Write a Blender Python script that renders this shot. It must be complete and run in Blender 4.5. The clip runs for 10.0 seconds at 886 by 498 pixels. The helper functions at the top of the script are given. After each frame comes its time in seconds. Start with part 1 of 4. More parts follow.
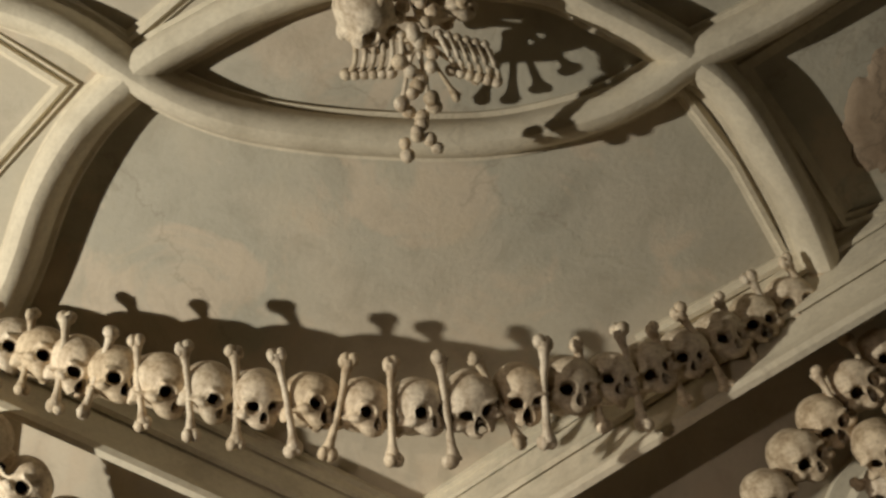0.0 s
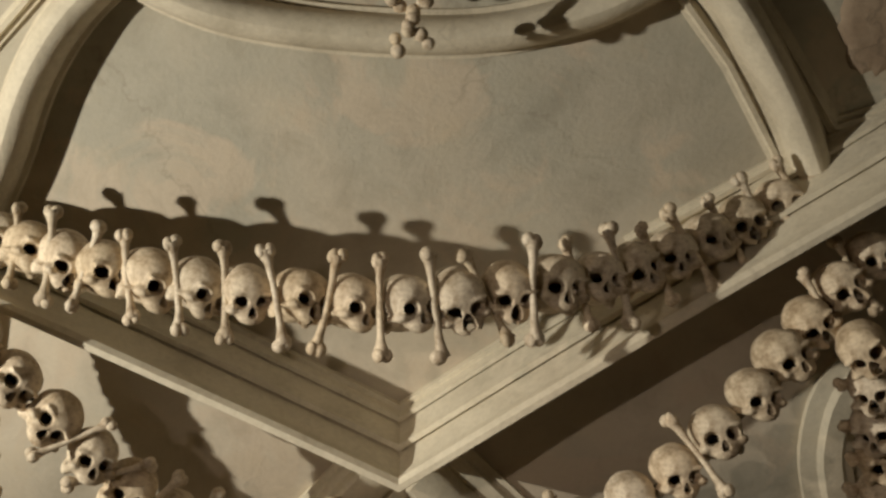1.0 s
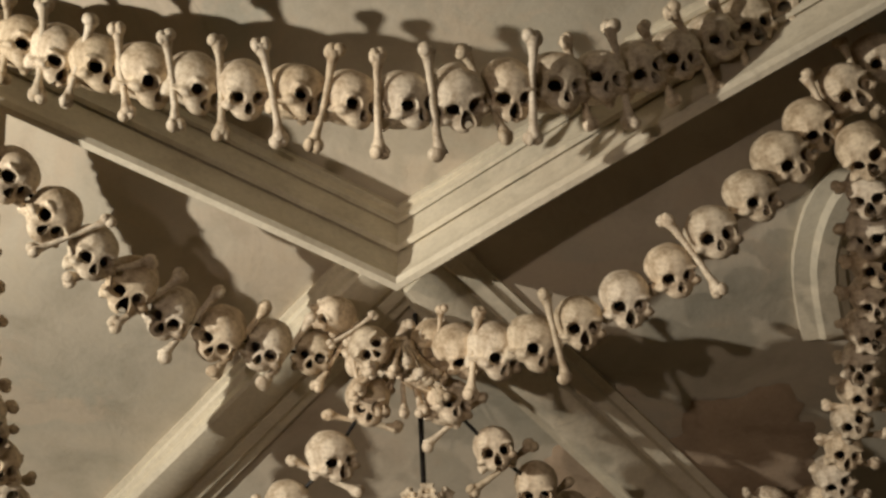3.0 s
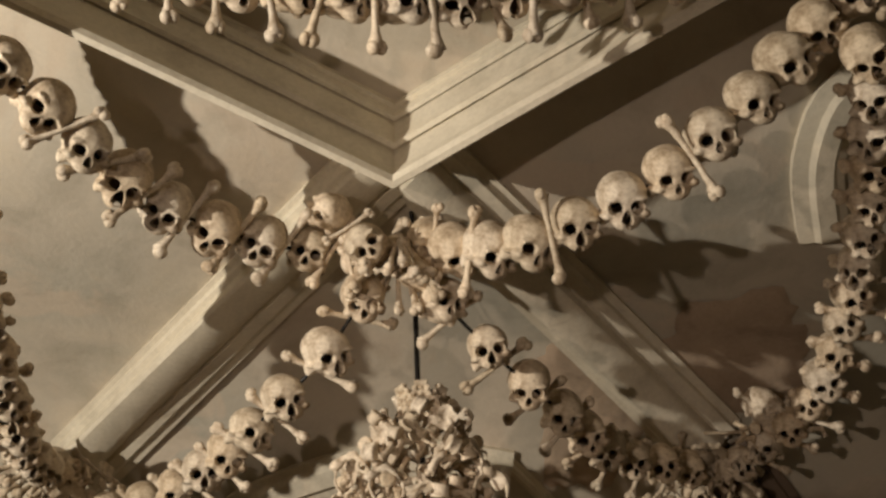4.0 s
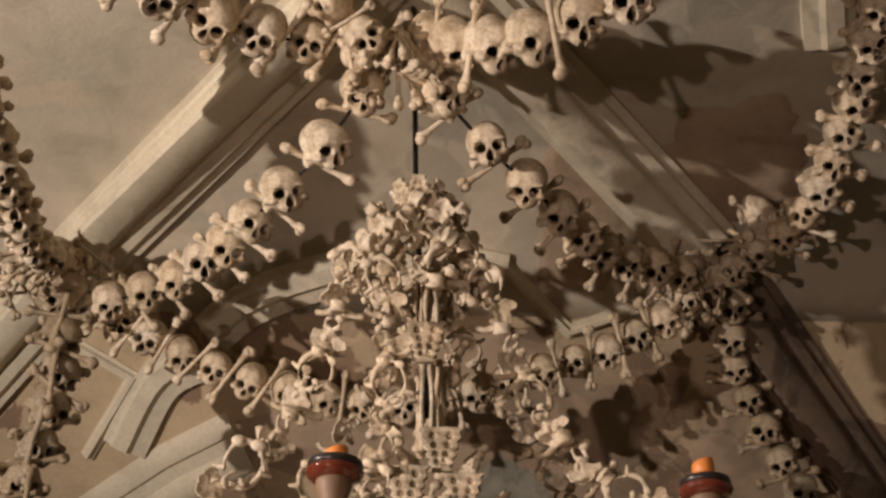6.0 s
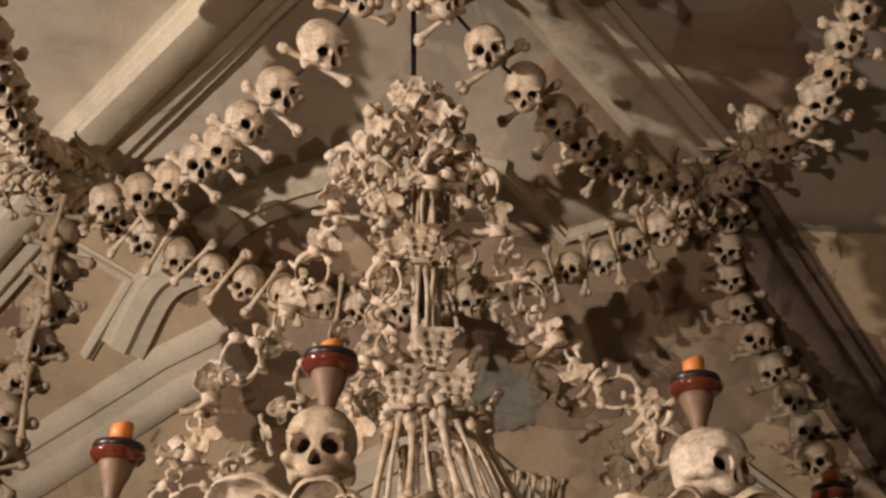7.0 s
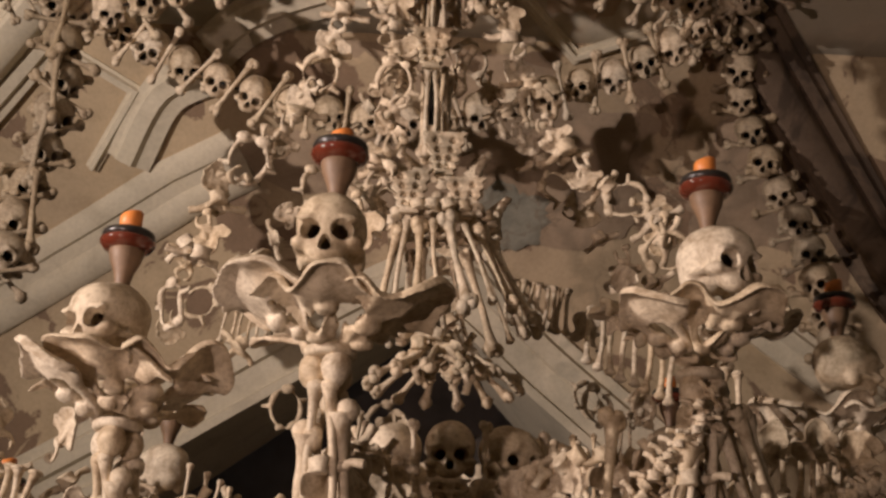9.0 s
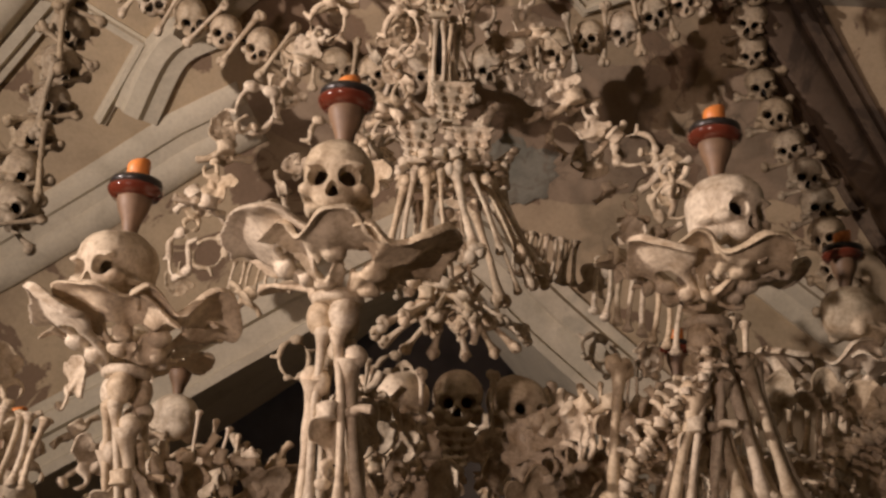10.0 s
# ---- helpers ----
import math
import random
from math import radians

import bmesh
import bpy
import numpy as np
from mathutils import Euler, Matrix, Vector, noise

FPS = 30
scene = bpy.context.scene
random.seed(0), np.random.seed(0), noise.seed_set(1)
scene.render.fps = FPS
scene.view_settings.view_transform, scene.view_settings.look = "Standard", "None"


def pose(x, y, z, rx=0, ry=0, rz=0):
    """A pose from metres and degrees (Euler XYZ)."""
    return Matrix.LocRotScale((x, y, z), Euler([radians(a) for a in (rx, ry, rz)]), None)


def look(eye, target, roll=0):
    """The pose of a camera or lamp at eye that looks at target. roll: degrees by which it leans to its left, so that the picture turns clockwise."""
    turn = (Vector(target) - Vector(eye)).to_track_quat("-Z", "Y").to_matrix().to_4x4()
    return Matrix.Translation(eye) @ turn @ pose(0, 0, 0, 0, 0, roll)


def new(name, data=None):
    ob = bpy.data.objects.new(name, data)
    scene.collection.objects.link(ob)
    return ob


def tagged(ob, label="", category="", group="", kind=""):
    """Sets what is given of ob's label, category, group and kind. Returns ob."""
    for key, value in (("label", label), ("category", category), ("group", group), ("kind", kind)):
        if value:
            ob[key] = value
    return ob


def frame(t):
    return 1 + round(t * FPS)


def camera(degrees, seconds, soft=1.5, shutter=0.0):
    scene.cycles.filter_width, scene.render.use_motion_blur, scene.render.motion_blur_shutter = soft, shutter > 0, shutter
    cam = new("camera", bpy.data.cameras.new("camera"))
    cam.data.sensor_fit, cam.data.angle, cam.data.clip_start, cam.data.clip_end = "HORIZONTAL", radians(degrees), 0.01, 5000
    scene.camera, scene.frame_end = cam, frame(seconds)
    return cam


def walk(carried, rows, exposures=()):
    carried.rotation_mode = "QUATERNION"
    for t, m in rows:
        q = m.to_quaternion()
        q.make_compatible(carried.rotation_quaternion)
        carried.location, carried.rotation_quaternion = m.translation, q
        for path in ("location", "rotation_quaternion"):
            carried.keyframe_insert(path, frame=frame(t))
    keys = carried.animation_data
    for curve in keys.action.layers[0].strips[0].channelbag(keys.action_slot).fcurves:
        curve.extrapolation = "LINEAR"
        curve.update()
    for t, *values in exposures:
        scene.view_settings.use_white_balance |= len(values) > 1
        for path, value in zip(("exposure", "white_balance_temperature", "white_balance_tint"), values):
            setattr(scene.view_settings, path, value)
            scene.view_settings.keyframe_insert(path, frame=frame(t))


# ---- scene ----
cam = camera(40.93, 10.0, soft=2.7)
EYE = 1.6
# seconds, x, y, z from the first eye, pitch, roll, yaw
PATH = [
    (0.0, 0.000, 0.000, 0.000, 60.33, -2.14, 0.00),
    (0.5, -0.005, 0.014, -0.001, 58.39, -2.16, -0.43),
    (1.0, -0.007, 0.039, -0.009, 56.05, -2.28, -0.84),
    (1.5, -0.011, 0.057, -0.018, 54.26, -2.26, -0.90),
    (2.0, -0.007, 0.075, -0.033, 52.30, -2.22, -0.82),
    (2.5, -0.005, 0.094, -0.048, 50.10, -1.91, -0.57),
    (4.0, 0.002, 0.112, -0.030, 42.68, -0.71, -0.39),
    (4.5, 0.001, 0.120, -0.040, 40.57, -0.38, -0.50),
    (5.0, 0.008, 0.129, -0.054, 38.55, -0.24, -0.47),
    (5.5, 0.007, 0.144, -0.074, 36.33, 0.25, -0.36),
    (7.0, 0.012, 0.165, -0.123, 29.83, 1.27, -0.58),
    (7.5, 0.013, 0.173, -0.139, 28.04, 1.40, -0.66),
    (8.0, 0.012, 0.186, -0.158, 25.83, 1.77, -0.66),
    (8.5, 0.008, 0.202, -0.175, 23.86, 2.09, -0.65),
    (9.0, 0.002, 0.218, -0.194, 22.01, 2.32, -0.65),
    (9.5, 0.004, 0.227, -0.206, 20.59, 2.39, -0.61),
    (10.0, 0.004, 0.227, -0.211, 19.96, 2.47, -0.32),
]
walk(cam, [(t, pose(x, y, EYE + z, 0, 0, yaw) @ pose(0, 0, 0, 90 + pitch) @ pose(0, 0, 0, 0, 0, roll))
           for t, x, y, z, pitch, roll, yaw in PATH], exposures=[(0.0, -0.28, 6200, 5), (2.5, -0.14, 6200, 7), (4.5, -0.08, 6350, 13), (5.5, -0.06, 6500, 18), (7.5, -0.06, 6550, 22), (10.0, -0.15, 6600, 25)])

# ---- light: two warm floodlights on stands, a strong one far to the left and a low one near the visitor ----
world = bpy.data.worlds.new("world")
scene.world = world
world.use_nodes = True
world.node_tree.nodes["Background"].inputs[0].default_value = (0.55, 0.62, 0.7, 1)
world.node_tree.nodes["Background"].inputs[1].default_value = 0.3


def lamp(name, kind, at, to, power, colour, size, spread=0):
    data = bpy.data.lights.new(name, kind)
    data.energy, data.color = power, colour
    data.shadow_soft_size = size
    if kind == "SPOT":
        data.spot_size, data.spot_blend = radians(spread), 1.0
    ob = new(name, data)
    ob.matrix_world = look(at, to)
    return ob


lamp("floodlight_lamp", "SPOT", (-3.75, 0.64, 2.52), (1.0, 2.7, 4.5), 850, (1.0, 0.895, 0.755), 0.032, 132)
lamp("low_floodlight_lamp", "SPOT", (-1.75, -0.9, 1.2), (0.15, 2.7, 3.0), 250, (1.0, 0.79, 0.63), 0.04, 52)


# ---- materials ----
def material(name):
    m = bpy.data.materials.new(name)
    m.use_nodes = True
    n = m.node_tree.nodes
    return m, n, m.node_tree.links, n["Principled BSDF"]


def noise_node(n, l, scale, detail=4.0, rough=0.6, distortion=0.0):
    tc = n.new("ShaderNodeTexCoord")
    nz = n.new("ShaderNodeTexNoise")
    nz.inputs["Scale"].default_value, nz.inputs["Detail"].default_value = scale, detail
    nz.inputs["Roughness"].default_value, nz.inputs["Distortion"].default_value = rough, distortion
    l.new(tc.outputs["Object"], nz.inputs["Vector"])
    return nz


def ramp(n, l, src, stops):
    r = n.new("ShaderNodeValToRGB")
    while len(r.color_ramp.elements) < len(stops):
        r.color_ramp.elements.new(0.5)
    for e, (p, c) in zip(r.color_ramp.elements, stops):
        e.position, e.color = p, (*c, 1)
    l.new(src, r.inputs[0])
    return r


def mix(n, l, fac, a, b, mode="MIX"):
    m = n.new("ShaderNodeMix")
    m.data_type, m.blend_type = "RGBA", mode
    for sock, val in ((m.inputs[0], fac), (m.inputs[6], a), (m.inputs[7], b)):
        if isinstance(val, (int, float)):
            sock.default_value = val
        elif isinstance(val, tuple):
            sock.default_value = (*val, 1)
        else:
            l.new(val, sock)
    return m.outputs[2]


def bump(n, l, bsdf, src, strength, distance):
    b = n.new("ShaderNodeBump")
    b.inputs["Strength"].default_value, b.inputs["Distance"].default_value = strength, distance
    l.new(src, b.inputs["Height"])
    l.new(b.outputs[0], bsdf.inputs["Normal"])


def plaster_material(name, base, stain, brown, brown_edge, soft=0.05, cracks=0.5, edge=0.10, grain=0.3):
    m, n, l, p = material(name)
    big = noise_node(n, l, 0.9, 3, 0.5, 0.5)
    cloud = noise_node(n, l, 2.3, 5, 0.6, 0.8)
    mid = noise_node(n, l, 4.5, 6, 0.62, 0.4)
    fine = noise_node(n, l, 55, 4, 0.7)
    c = mix(n, l, ramp(n, l, big.outputs[0], [(0.5 - edge, (0, 0, 0)), (0.5 + edge, (1, 1, 1))]).outputs[0], base, stain)
    c = mix(n, l, ramp(n, l, cloud.outputs[0], [(brown_edge, (0, 0, 0)), (brown_edge + soft, (1, 1, 1))]).outputs[0], c, brown)
    c = mix(n, l, 0.55, c, ramp(n, l, mid.outputs[0], [(0.28, (0.62, 0.60, 0.56)), (0.52, (1, 1, 1)), (0.75, (1.0, 0.97, 0.9))]).outputs[0], "MULTIPLY")
    c = mix(n, l, grain, c, ramp(n, l, fine.outputs[0], [(0.33, (0.62, 0.6, 0.57)), (0.6, (1, 1, 1))]).outputs[0], "MULTIPLY")
    tc = n.new("ShaderNodeTexCoord")
    warp = n.new("ShaderNodeVectorMath")
    warp.operation = "MULTIPLY_ADD"
    l.new(mid.outputs["Color"], warp.inputs[0])
    warp.inputs[1].default_value = (0.35, 0.35, 0.35)
    l.new(tc.outputs["Object"], warp.inputs[2])
    vor = n.new("ShaderNodeTexVoronoi")
    vor.feature = "DISTANCE_TO_EDGE"
    vor.inputs["Scale"].default_value = 1.3
    l.new(warp.outputs[0], vor.inputs["Vector"])
    line = ramp(n, l, vor.outputs["Distance"], [(0.0, (1, 1, 1)), (0.012, (0, 0, 0))])
    gate = ramp(n, l, big.outputs[0], [(0.52, (0, 0, 0)), (0.58, (1, 1, 1))])
    crack = mix(n, l, 1.0, line.outputs[0], gate.outputs[0], "MULTIPLY")
    scaled = mix(n, l, cracks, (0, 0, 0), crack)
    c = mix(n, l, scaled, c, (0.16, 0.12, 0.08))
    l.new(c, p.inputs["Base Color"])
    p.inputs["Roughness"].default_value = 0.9
    add = n.new("ShaderNodeMath")
    add.operation = "MULTIPLY_ADD"
    l.new(fine.outputs[0], add.inputs[0])
    add.inputs[1].default_value = 0.25
    l.new(mid.outputs[0], add.inputs[2])
    bump(n, l, p, add.outputs[0], 0.45, 0.014)
    return m


PLASTER = plaster_material("old_lime_plaster", (0.55, 0.48, 0.37), (0.445, 0.41, 0.325), (0.54, 0.46, 0.35), 0.54, 0.07, 0.25, 0.09, 0.12)
WALL = plaster_material("patched_wall_plaster", (0.58, 0.455, 0.295), (0.46, 0.355, 0.235), (0.27, 0.185, 0.12), 0.55, 0.02, 0.6)
STUCCO = plaster_material("cream_stucco_moulding", (0.72, 0.65, 0.50), (0.62, 0.55, 0.42), (0.44, 0.36, 0.26), 0.68, 0.08, 0.2)
BARE = plaster_material("bare_brown_render", (0.43, 0.325, 0.225), (0.37, 0.28, 0.195), (0.30, 0.22, 0.15), 0.55, 0.08, 0.6)
GREY = plaster_material("grey_green_plaster", (0.33, 0.30, 0.23), (0.27, 0.26, 0.21), (0.25, 0.19, 0.13), 0.6)
# stucco with brown stains, darkened further to hold the rib's shade
SHADED_STUCCO = plaster_material("brown_stained_stucco", (0.20, 0.145, 0.10), (0.15, 0.105, 0.072), (0.085, 0.06, 0.042), 0.5, 0.06, 0.5)
FLOOR = plaster_material("stone_floor", (0.20, 0.17, 0.135), (0.16, 0.135, 0.11), (0.12, 0.10, 0.08), 0.6)


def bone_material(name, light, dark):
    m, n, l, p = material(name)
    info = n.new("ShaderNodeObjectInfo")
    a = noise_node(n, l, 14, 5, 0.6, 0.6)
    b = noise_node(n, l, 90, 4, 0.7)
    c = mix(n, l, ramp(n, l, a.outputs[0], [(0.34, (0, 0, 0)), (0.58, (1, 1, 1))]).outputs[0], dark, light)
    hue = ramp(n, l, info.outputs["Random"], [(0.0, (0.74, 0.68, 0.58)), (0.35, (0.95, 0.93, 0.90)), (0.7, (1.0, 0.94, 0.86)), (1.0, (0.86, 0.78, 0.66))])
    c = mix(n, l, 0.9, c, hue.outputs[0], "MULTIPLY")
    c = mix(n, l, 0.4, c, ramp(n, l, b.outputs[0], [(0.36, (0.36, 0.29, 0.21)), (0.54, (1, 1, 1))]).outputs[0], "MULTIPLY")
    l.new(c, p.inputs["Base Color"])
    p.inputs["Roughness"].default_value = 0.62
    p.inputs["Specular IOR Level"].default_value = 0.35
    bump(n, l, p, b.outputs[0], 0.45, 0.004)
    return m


BONE = bone_material("old_ivory_bone", (0.78, 0.695, 0.555), (0.43, 0.345, 0.245))
# darker copy of the bone, with the shade at piers and rib feet in its colour
SHADED_BONE = bone_material("dusty_bone", (0.46, 0.395, 0.295), (0.27, 0.215, 0.15))


def plain_material(name, colour, rough, metal=0.0, coat=0.0, vary=0.3, scale=25):
    m, n, l, p = material(name)
    a = noise_node(n, l, scale, 4, 0.6)
    dark = tuple(v * (1 - vary) for v in colour)
    l.new(ramp(n, l, a.outputs[0], [(0.3, dark), (0.7, colour)]).outputs[0], p.inputs["Base Color"])
    p.inputs["Roughness"].default_value, p.inputs["Metallic"].default_value = rough, metal
    p.inputs["Coat Weight"].default_value = coat
    return m


WAX = plain_material("orange_wax", (0.80, 0.27, 0.06), 0.45, vary=0.2)
WOOD = plain_material("turned_brown_wood", (0.25, 0.155, 0.09), 0.55, vary=0.5, scale=18)
GLAZE = plain_material("red_brown_glaze", (0.16, 0.035, 0.018), 0.12, coat=0.8)
RIM = plain_material("black_rim", (0.03, 0.025, 0.022), 0.3)
IRON = plain_material("black_iron", (0.025, 0.022, 0.02), 0.5, 0.6)
# dark brown stands in for the gloom seen through the arch
GLOOM = plain_material("sooty_chapel_wall", (0.16, 0.13, 0.105), 0.95, vary=0.5, scale=3)


# ---- helpers for meshes ----
def link(name, bm, mat, parent=None, smooth=True):
    me = bpy.data.meshes.new(name)
    bm.normal_update()
    bm.to_mesh(me)
    bm.free()
    for f in me.polygons:
        f.use_smooth = smooth
    me.materials.append(mat)
    ob = new(name, me)
    ob.parent = parent
    return ob


def part(name, bm, mat, parent, label=""):
    return tagged(link(name, bm, mat, parent), label)


def placed(name, mesh, m, parent):
    """One more piece on a shared mesh."""
    ob = new(name, mesh)
    ob.parent = parent
    ob.matrix_local = m
    return ob


def thing(name, at, label, category, group="", kind=""):
    ob = new(name)
    ob.empty_display_size = 0.05
    ob.location = at
    return tagged(ob, label, category, group, kind)


def spline(pts, n):
    """n points at even steps along a smooth curve through pts."""
    p = np.array(pts, float)
    out = []
    for i in range(len(p) - 1):
        a, b, c, d = p[max(i - 1, 0)], p[i], p[i + 1], p[min(i + 2, len(p) - 1)]
        for u in np.linspace(0, 1, 24, endpoint=False):
            out.append(0.5 * (2 * b + (c - a) * u + (2 * a - 5 * b + 4 * c - d) * u * u + (3 * b - a - 3 * c + d) * u ** 3))
    out.append(p[-1])
    out = np.array(out)
    s = np.concatenate([[0], np.cumsum(np.linalg.norm(np.diff(out, axis=0), axis=1))])
    return np.array([[np.interp(v, s, out[:, k]) for k in range(p.shape[1])] for v in np.linspace(0, s[-1], n)])


# ---- the vault: one coved sheet, (x, s) runs over it, s from behind the camera down to the floor ----
COVE = [(-3.0, 5.45), (-1.0, 5.6), (0.8, 5.6), (2.1, 5.3), (3.2, 4.9), (4.2, 4.42), (5.0, 3.8), (5.4, 3.1), (5.5, 1.6), (5.5, 0.0)]
COVE_LINE = []
for i in range(len(COVE) - 1):
    a, b, c, d = (np.array(COVE[min(max(j, 0), len(COVE) - 1)]) for j in (i - 1, i, i + 1, i + 2))
    for u in np.arange(0, 1, 0.05):
        COVE_LINE.append(0.5 * (2 * b + (c - a) * u + (2 * a - 5 * b + 4 * c - d) * u * u + (3 * b - a - 3 * c + d) * u ** 3))
COVE_LINE = np.array(COVE_LINE + [np.array(COVE[-1])])
COVE_S = np.concatenate([[0], np.cumsum(np.linalg.norm(np.diff(COVE_LINE, axis=0), axis=1))])


VIEW = Vector((0, 0.1, 1.55))      # roughly where a visitor's eyes are; the faces were turned to be seen
CROWN = 0.87                        # the vault draws in towards its crown


def on_vault(x, s, off=0.0):
    y, z = (np.interp(s, COVE_S, COVE_LINE[:, k]) for k in (0, 1))
    y0, z0 = (np.interp(s - 0.05, COVE_S, COVE_LINE[:, k]) for k in (0, 1))
    y1, z1 = (np.interp(s + 0.05, COVE_S, COVE_LINE[:, k]) for k in (0, 1))
    t = Vector((0, y1 - y0, z1 - z0)).normalized()
    nrm = Vector((0, t.z, -t.y))
    if nrm.y > 0 and nrm.z > 0:
        nrm = -nrm
    k = min(1, max(0, (s - 6.1) / 1.5))
    k = CROWN + (1 - CROWN) * k * k * (3 - 2 * k)
    return VIEW + (Vector((x, y, z)) + nrm * off - VIEW) * k, nrm


def sweep(path, profile, closed=False):
    """A moulding along (x, s) points; profile: (across, height) pairs."""
    bm = bmesh.new()
    rows = []
    p = [Vector(q) for q in path]
    for i, q in enumerate(p):
        a = (q - p[i - 1]).normalized() if i else (p[1] - q).normalized()
        b = (p[i + 1] - q).normalized() if i < len(p) - 1 else a
        side = Vector((-(a + b).y, (a + b).x)).normalized()
        k = 1 / max(0.4, side.dot(Vector((-a.y, a.x))))
        rows.append([bm.verts.new(on_vault(*(q + side * u * k), h)[0]) for u, h in profile])
    for r0, r1 in zip(rows, rows[1:]):
        for j in range(len(profile) - 1):
            bm.faces.new((r0[j], r0[j + 1], r1[j + 1], r1[j]))
    for r in (rows[0], rows[-1]):
        bm.faces.new(r)
    bmesh.ops.recalc_face_normals(bm, faces=bm.faces)
    return bm


def sharp_link(name, bm, mat, parent=None, angle=32):
    ob = link(name, bm, mat, parent)
    ob.data.set_sharp_from_angle(angle=radians(angle))
    return ob


def structure(ob, label, category):
    return tagged(ob, label, category, kind="structure")


# arch opening in the end wall, under the vault
ARCH_X, ARCH_TOP = 0.08, 3.28


def arch_height(x):
    d = abs(x - ARCH_X)
    return ARCH_TOP - (0.62 if x < ARCH_X else 0.86) * d if d < 1.9 else -1


def build_vault(name, s0, s1, step, mat, label, category):
    bm = bmesh.new()
    xs = np.arange(-6.0, 6.01, 0.05)
    ss = np.linspace(s0, s1, int((s1 - s0) / step) + 1)
    grid = []
    for s in ss:
        row = []
        for x in xs:
            v, nrm = on_vault(x, s)
            v = v - nrm * (0.012 * noise.noise(Vector((x * 1.3, s * 1.3, 0))) + 0.004 * noise.noise(Vector((x * 5, s * 5, 3))))
            if v.y > 5.0 and abs(v.z - arch_height(x)) < 0.026:
                v.z = arch_height(x)
            row.append(bm.verts.new(v))
        grid.append(row)
    for i in range(len(ss) - 1):
        for j in range(len(xs) - 1):
            q = (grid[i][j], grid[i][j + 1], grid[i + 1][j + 1], grid[i + 1][j])
            c = sum((v.co for v in q), Vector()) / 4
            if c.y > 5.0 and c.z < arch_height(c.x) - 0.004:
                continue
            bm.faces.new(q)
    bmesh.ops.delete(bm, geom=[v for v in bm.verts if not v.link_faces], context="VERTS")
    bmesh.ops.recalc_face_normals(bm, faces=bm.faces)
    ob = link(name, bm, mat)
    sol = ob.modifiers.new("thickness", "SOLIDIFY")
    sol.thickness, sol.offset = 0.25, 1
    return structure(ob, label, category)


def box(bm, x0, x1, y0, y1, z0, z1):
    bmesh.ops.create_cube(bm, size=1, matrix=Matrix.LocRotScale(((x0 + x1) / 2, (y0 + y1) / 2, (z0 + z1) / 2), None, (x1 - x0, y1 - y0, z1 - z0)))


def build_shell():
    # west, east and south walls are unseen; their grey keeps bounced light down
    for name, dims, mat, cat in (
            ("wall_west", (-5.3, -5.0, -2.8, 8.6, 0, 6), GREY, "wall"), ("wall_east", (5.0, 5.3, -2.8, 8.6, 0, 6), GREY, "wall"),
            ("wall_south", (-5.3, 5.3, -2.8, -2.5, 0, 6), GREY, "wall"), ("floor", (-5.3, 5.3, -2.8, 8.6, -0.2, 0), FLOOR, "floor"),
            ("wall_chapel", (-5.0, 5.0, 6.7, 7.0, 0, 4.2), GLOOM, "wall"), ("ceiling_chapel", (-5.0, 5.0, 5.8, 8.6, 4.2, 4.4), GLOOM, "ceiling")):
        bm = bmesh.new()
        box(bm, *dims)
        structure(link(name, bm, mat, smooth=False), {FLOOR: "worn stone paving", GREY: "unseen grey-green plaster wall, toned to cut bounced light"}.get(mat, "lime plaster darkened for the gloom behind the arch"), cat)


build_vault("ceiling", 0.0, 7.9, 0.1, PLASTER, "stained cream and grey lime plaster vault", "ceiling")
build_vault("wall_north", 7.9, float(COVE_S[-1]), 0.05, WALL, "patched brown and cream plaster end wall", "wall")
build_shell()

ROLL = [(-0.085, -0.02), (-0.085, 0.03), (-0.066, 0.034), (-0.062, 0.10), (-0.048, 0.135), (-0.024, 0.158), (0, 0.165), (0.024, 0.158), (0.048, 0.135), (0.062, 0.10), (0.066, 0.034), (0.085, 0.03), (0.085, -0.02)]
DEEP = [(-0.085, -0.02), (-0.085, 0.035), (-0.068, 0.04), (-0.064, 0.095), (-0.048, 0.13), (-0.024, 0.153), (0, 0.16), (0.024, 0.153), (0.048, 0.13), (0.064, 0.095), (0.068, 0.04), (0.085, 0.035), (0.085, -0.02)]
BEAD = [(-0.03, -0.01), (-0.03, 0.014), (-0.012, 0.017), (-0.008, 0.036), (0.01, 0.038), (0.016, 0.018), (0.03, 0.014), (0.03, -0.01)]
CORNICE = [(-0.13, -0.02), (-0.13, 0.035), (-0.112, 0.038), (-0.108, 0.10), (-0.094, 0.106), (-0.090, 0.088), (-0.066, 0.20), (-0.070, 0.262), (-0.052, 0.27), (-0.046, 0.245), (-0.022, 0.375), (-0.030, 0.43), (-0.036, 0.475), (-0.022, 0.495), (0.0, 0.498), (0.012, 0.47), (0.014, 0.40), (0.04, 0.385), (0.045, -0.02)]
RIB = [(-0.16, -0.02), (-0.16, 0.03), (-0.125, 0.036), (-0.115, 0.06), (-0.07, 0.07), (-0.055, 0.062), (-0.04, 0.105), (-0.02, 0.125), (0.05, 0.15), (0.085, 0.152), (0.10, 0.14), (0.108, 0.075), (0.13, 0.065), (0.138, 0.036), (0.16, 0.03), (0.16, -0.02)]
FASCIA = [(-0.15, -0.02), (-0.15, 0.008), (-0.12, 0.026), (-0.08, 0.036), (-0.05, 0.032), (-0.04, 0.018), (0.02, 0.016), (0.035, 0.030), (0.075, 0.040), (0.11, 0.034), (0.14, 0.018), (0.15, 0.006), (0.15, -0.02)]
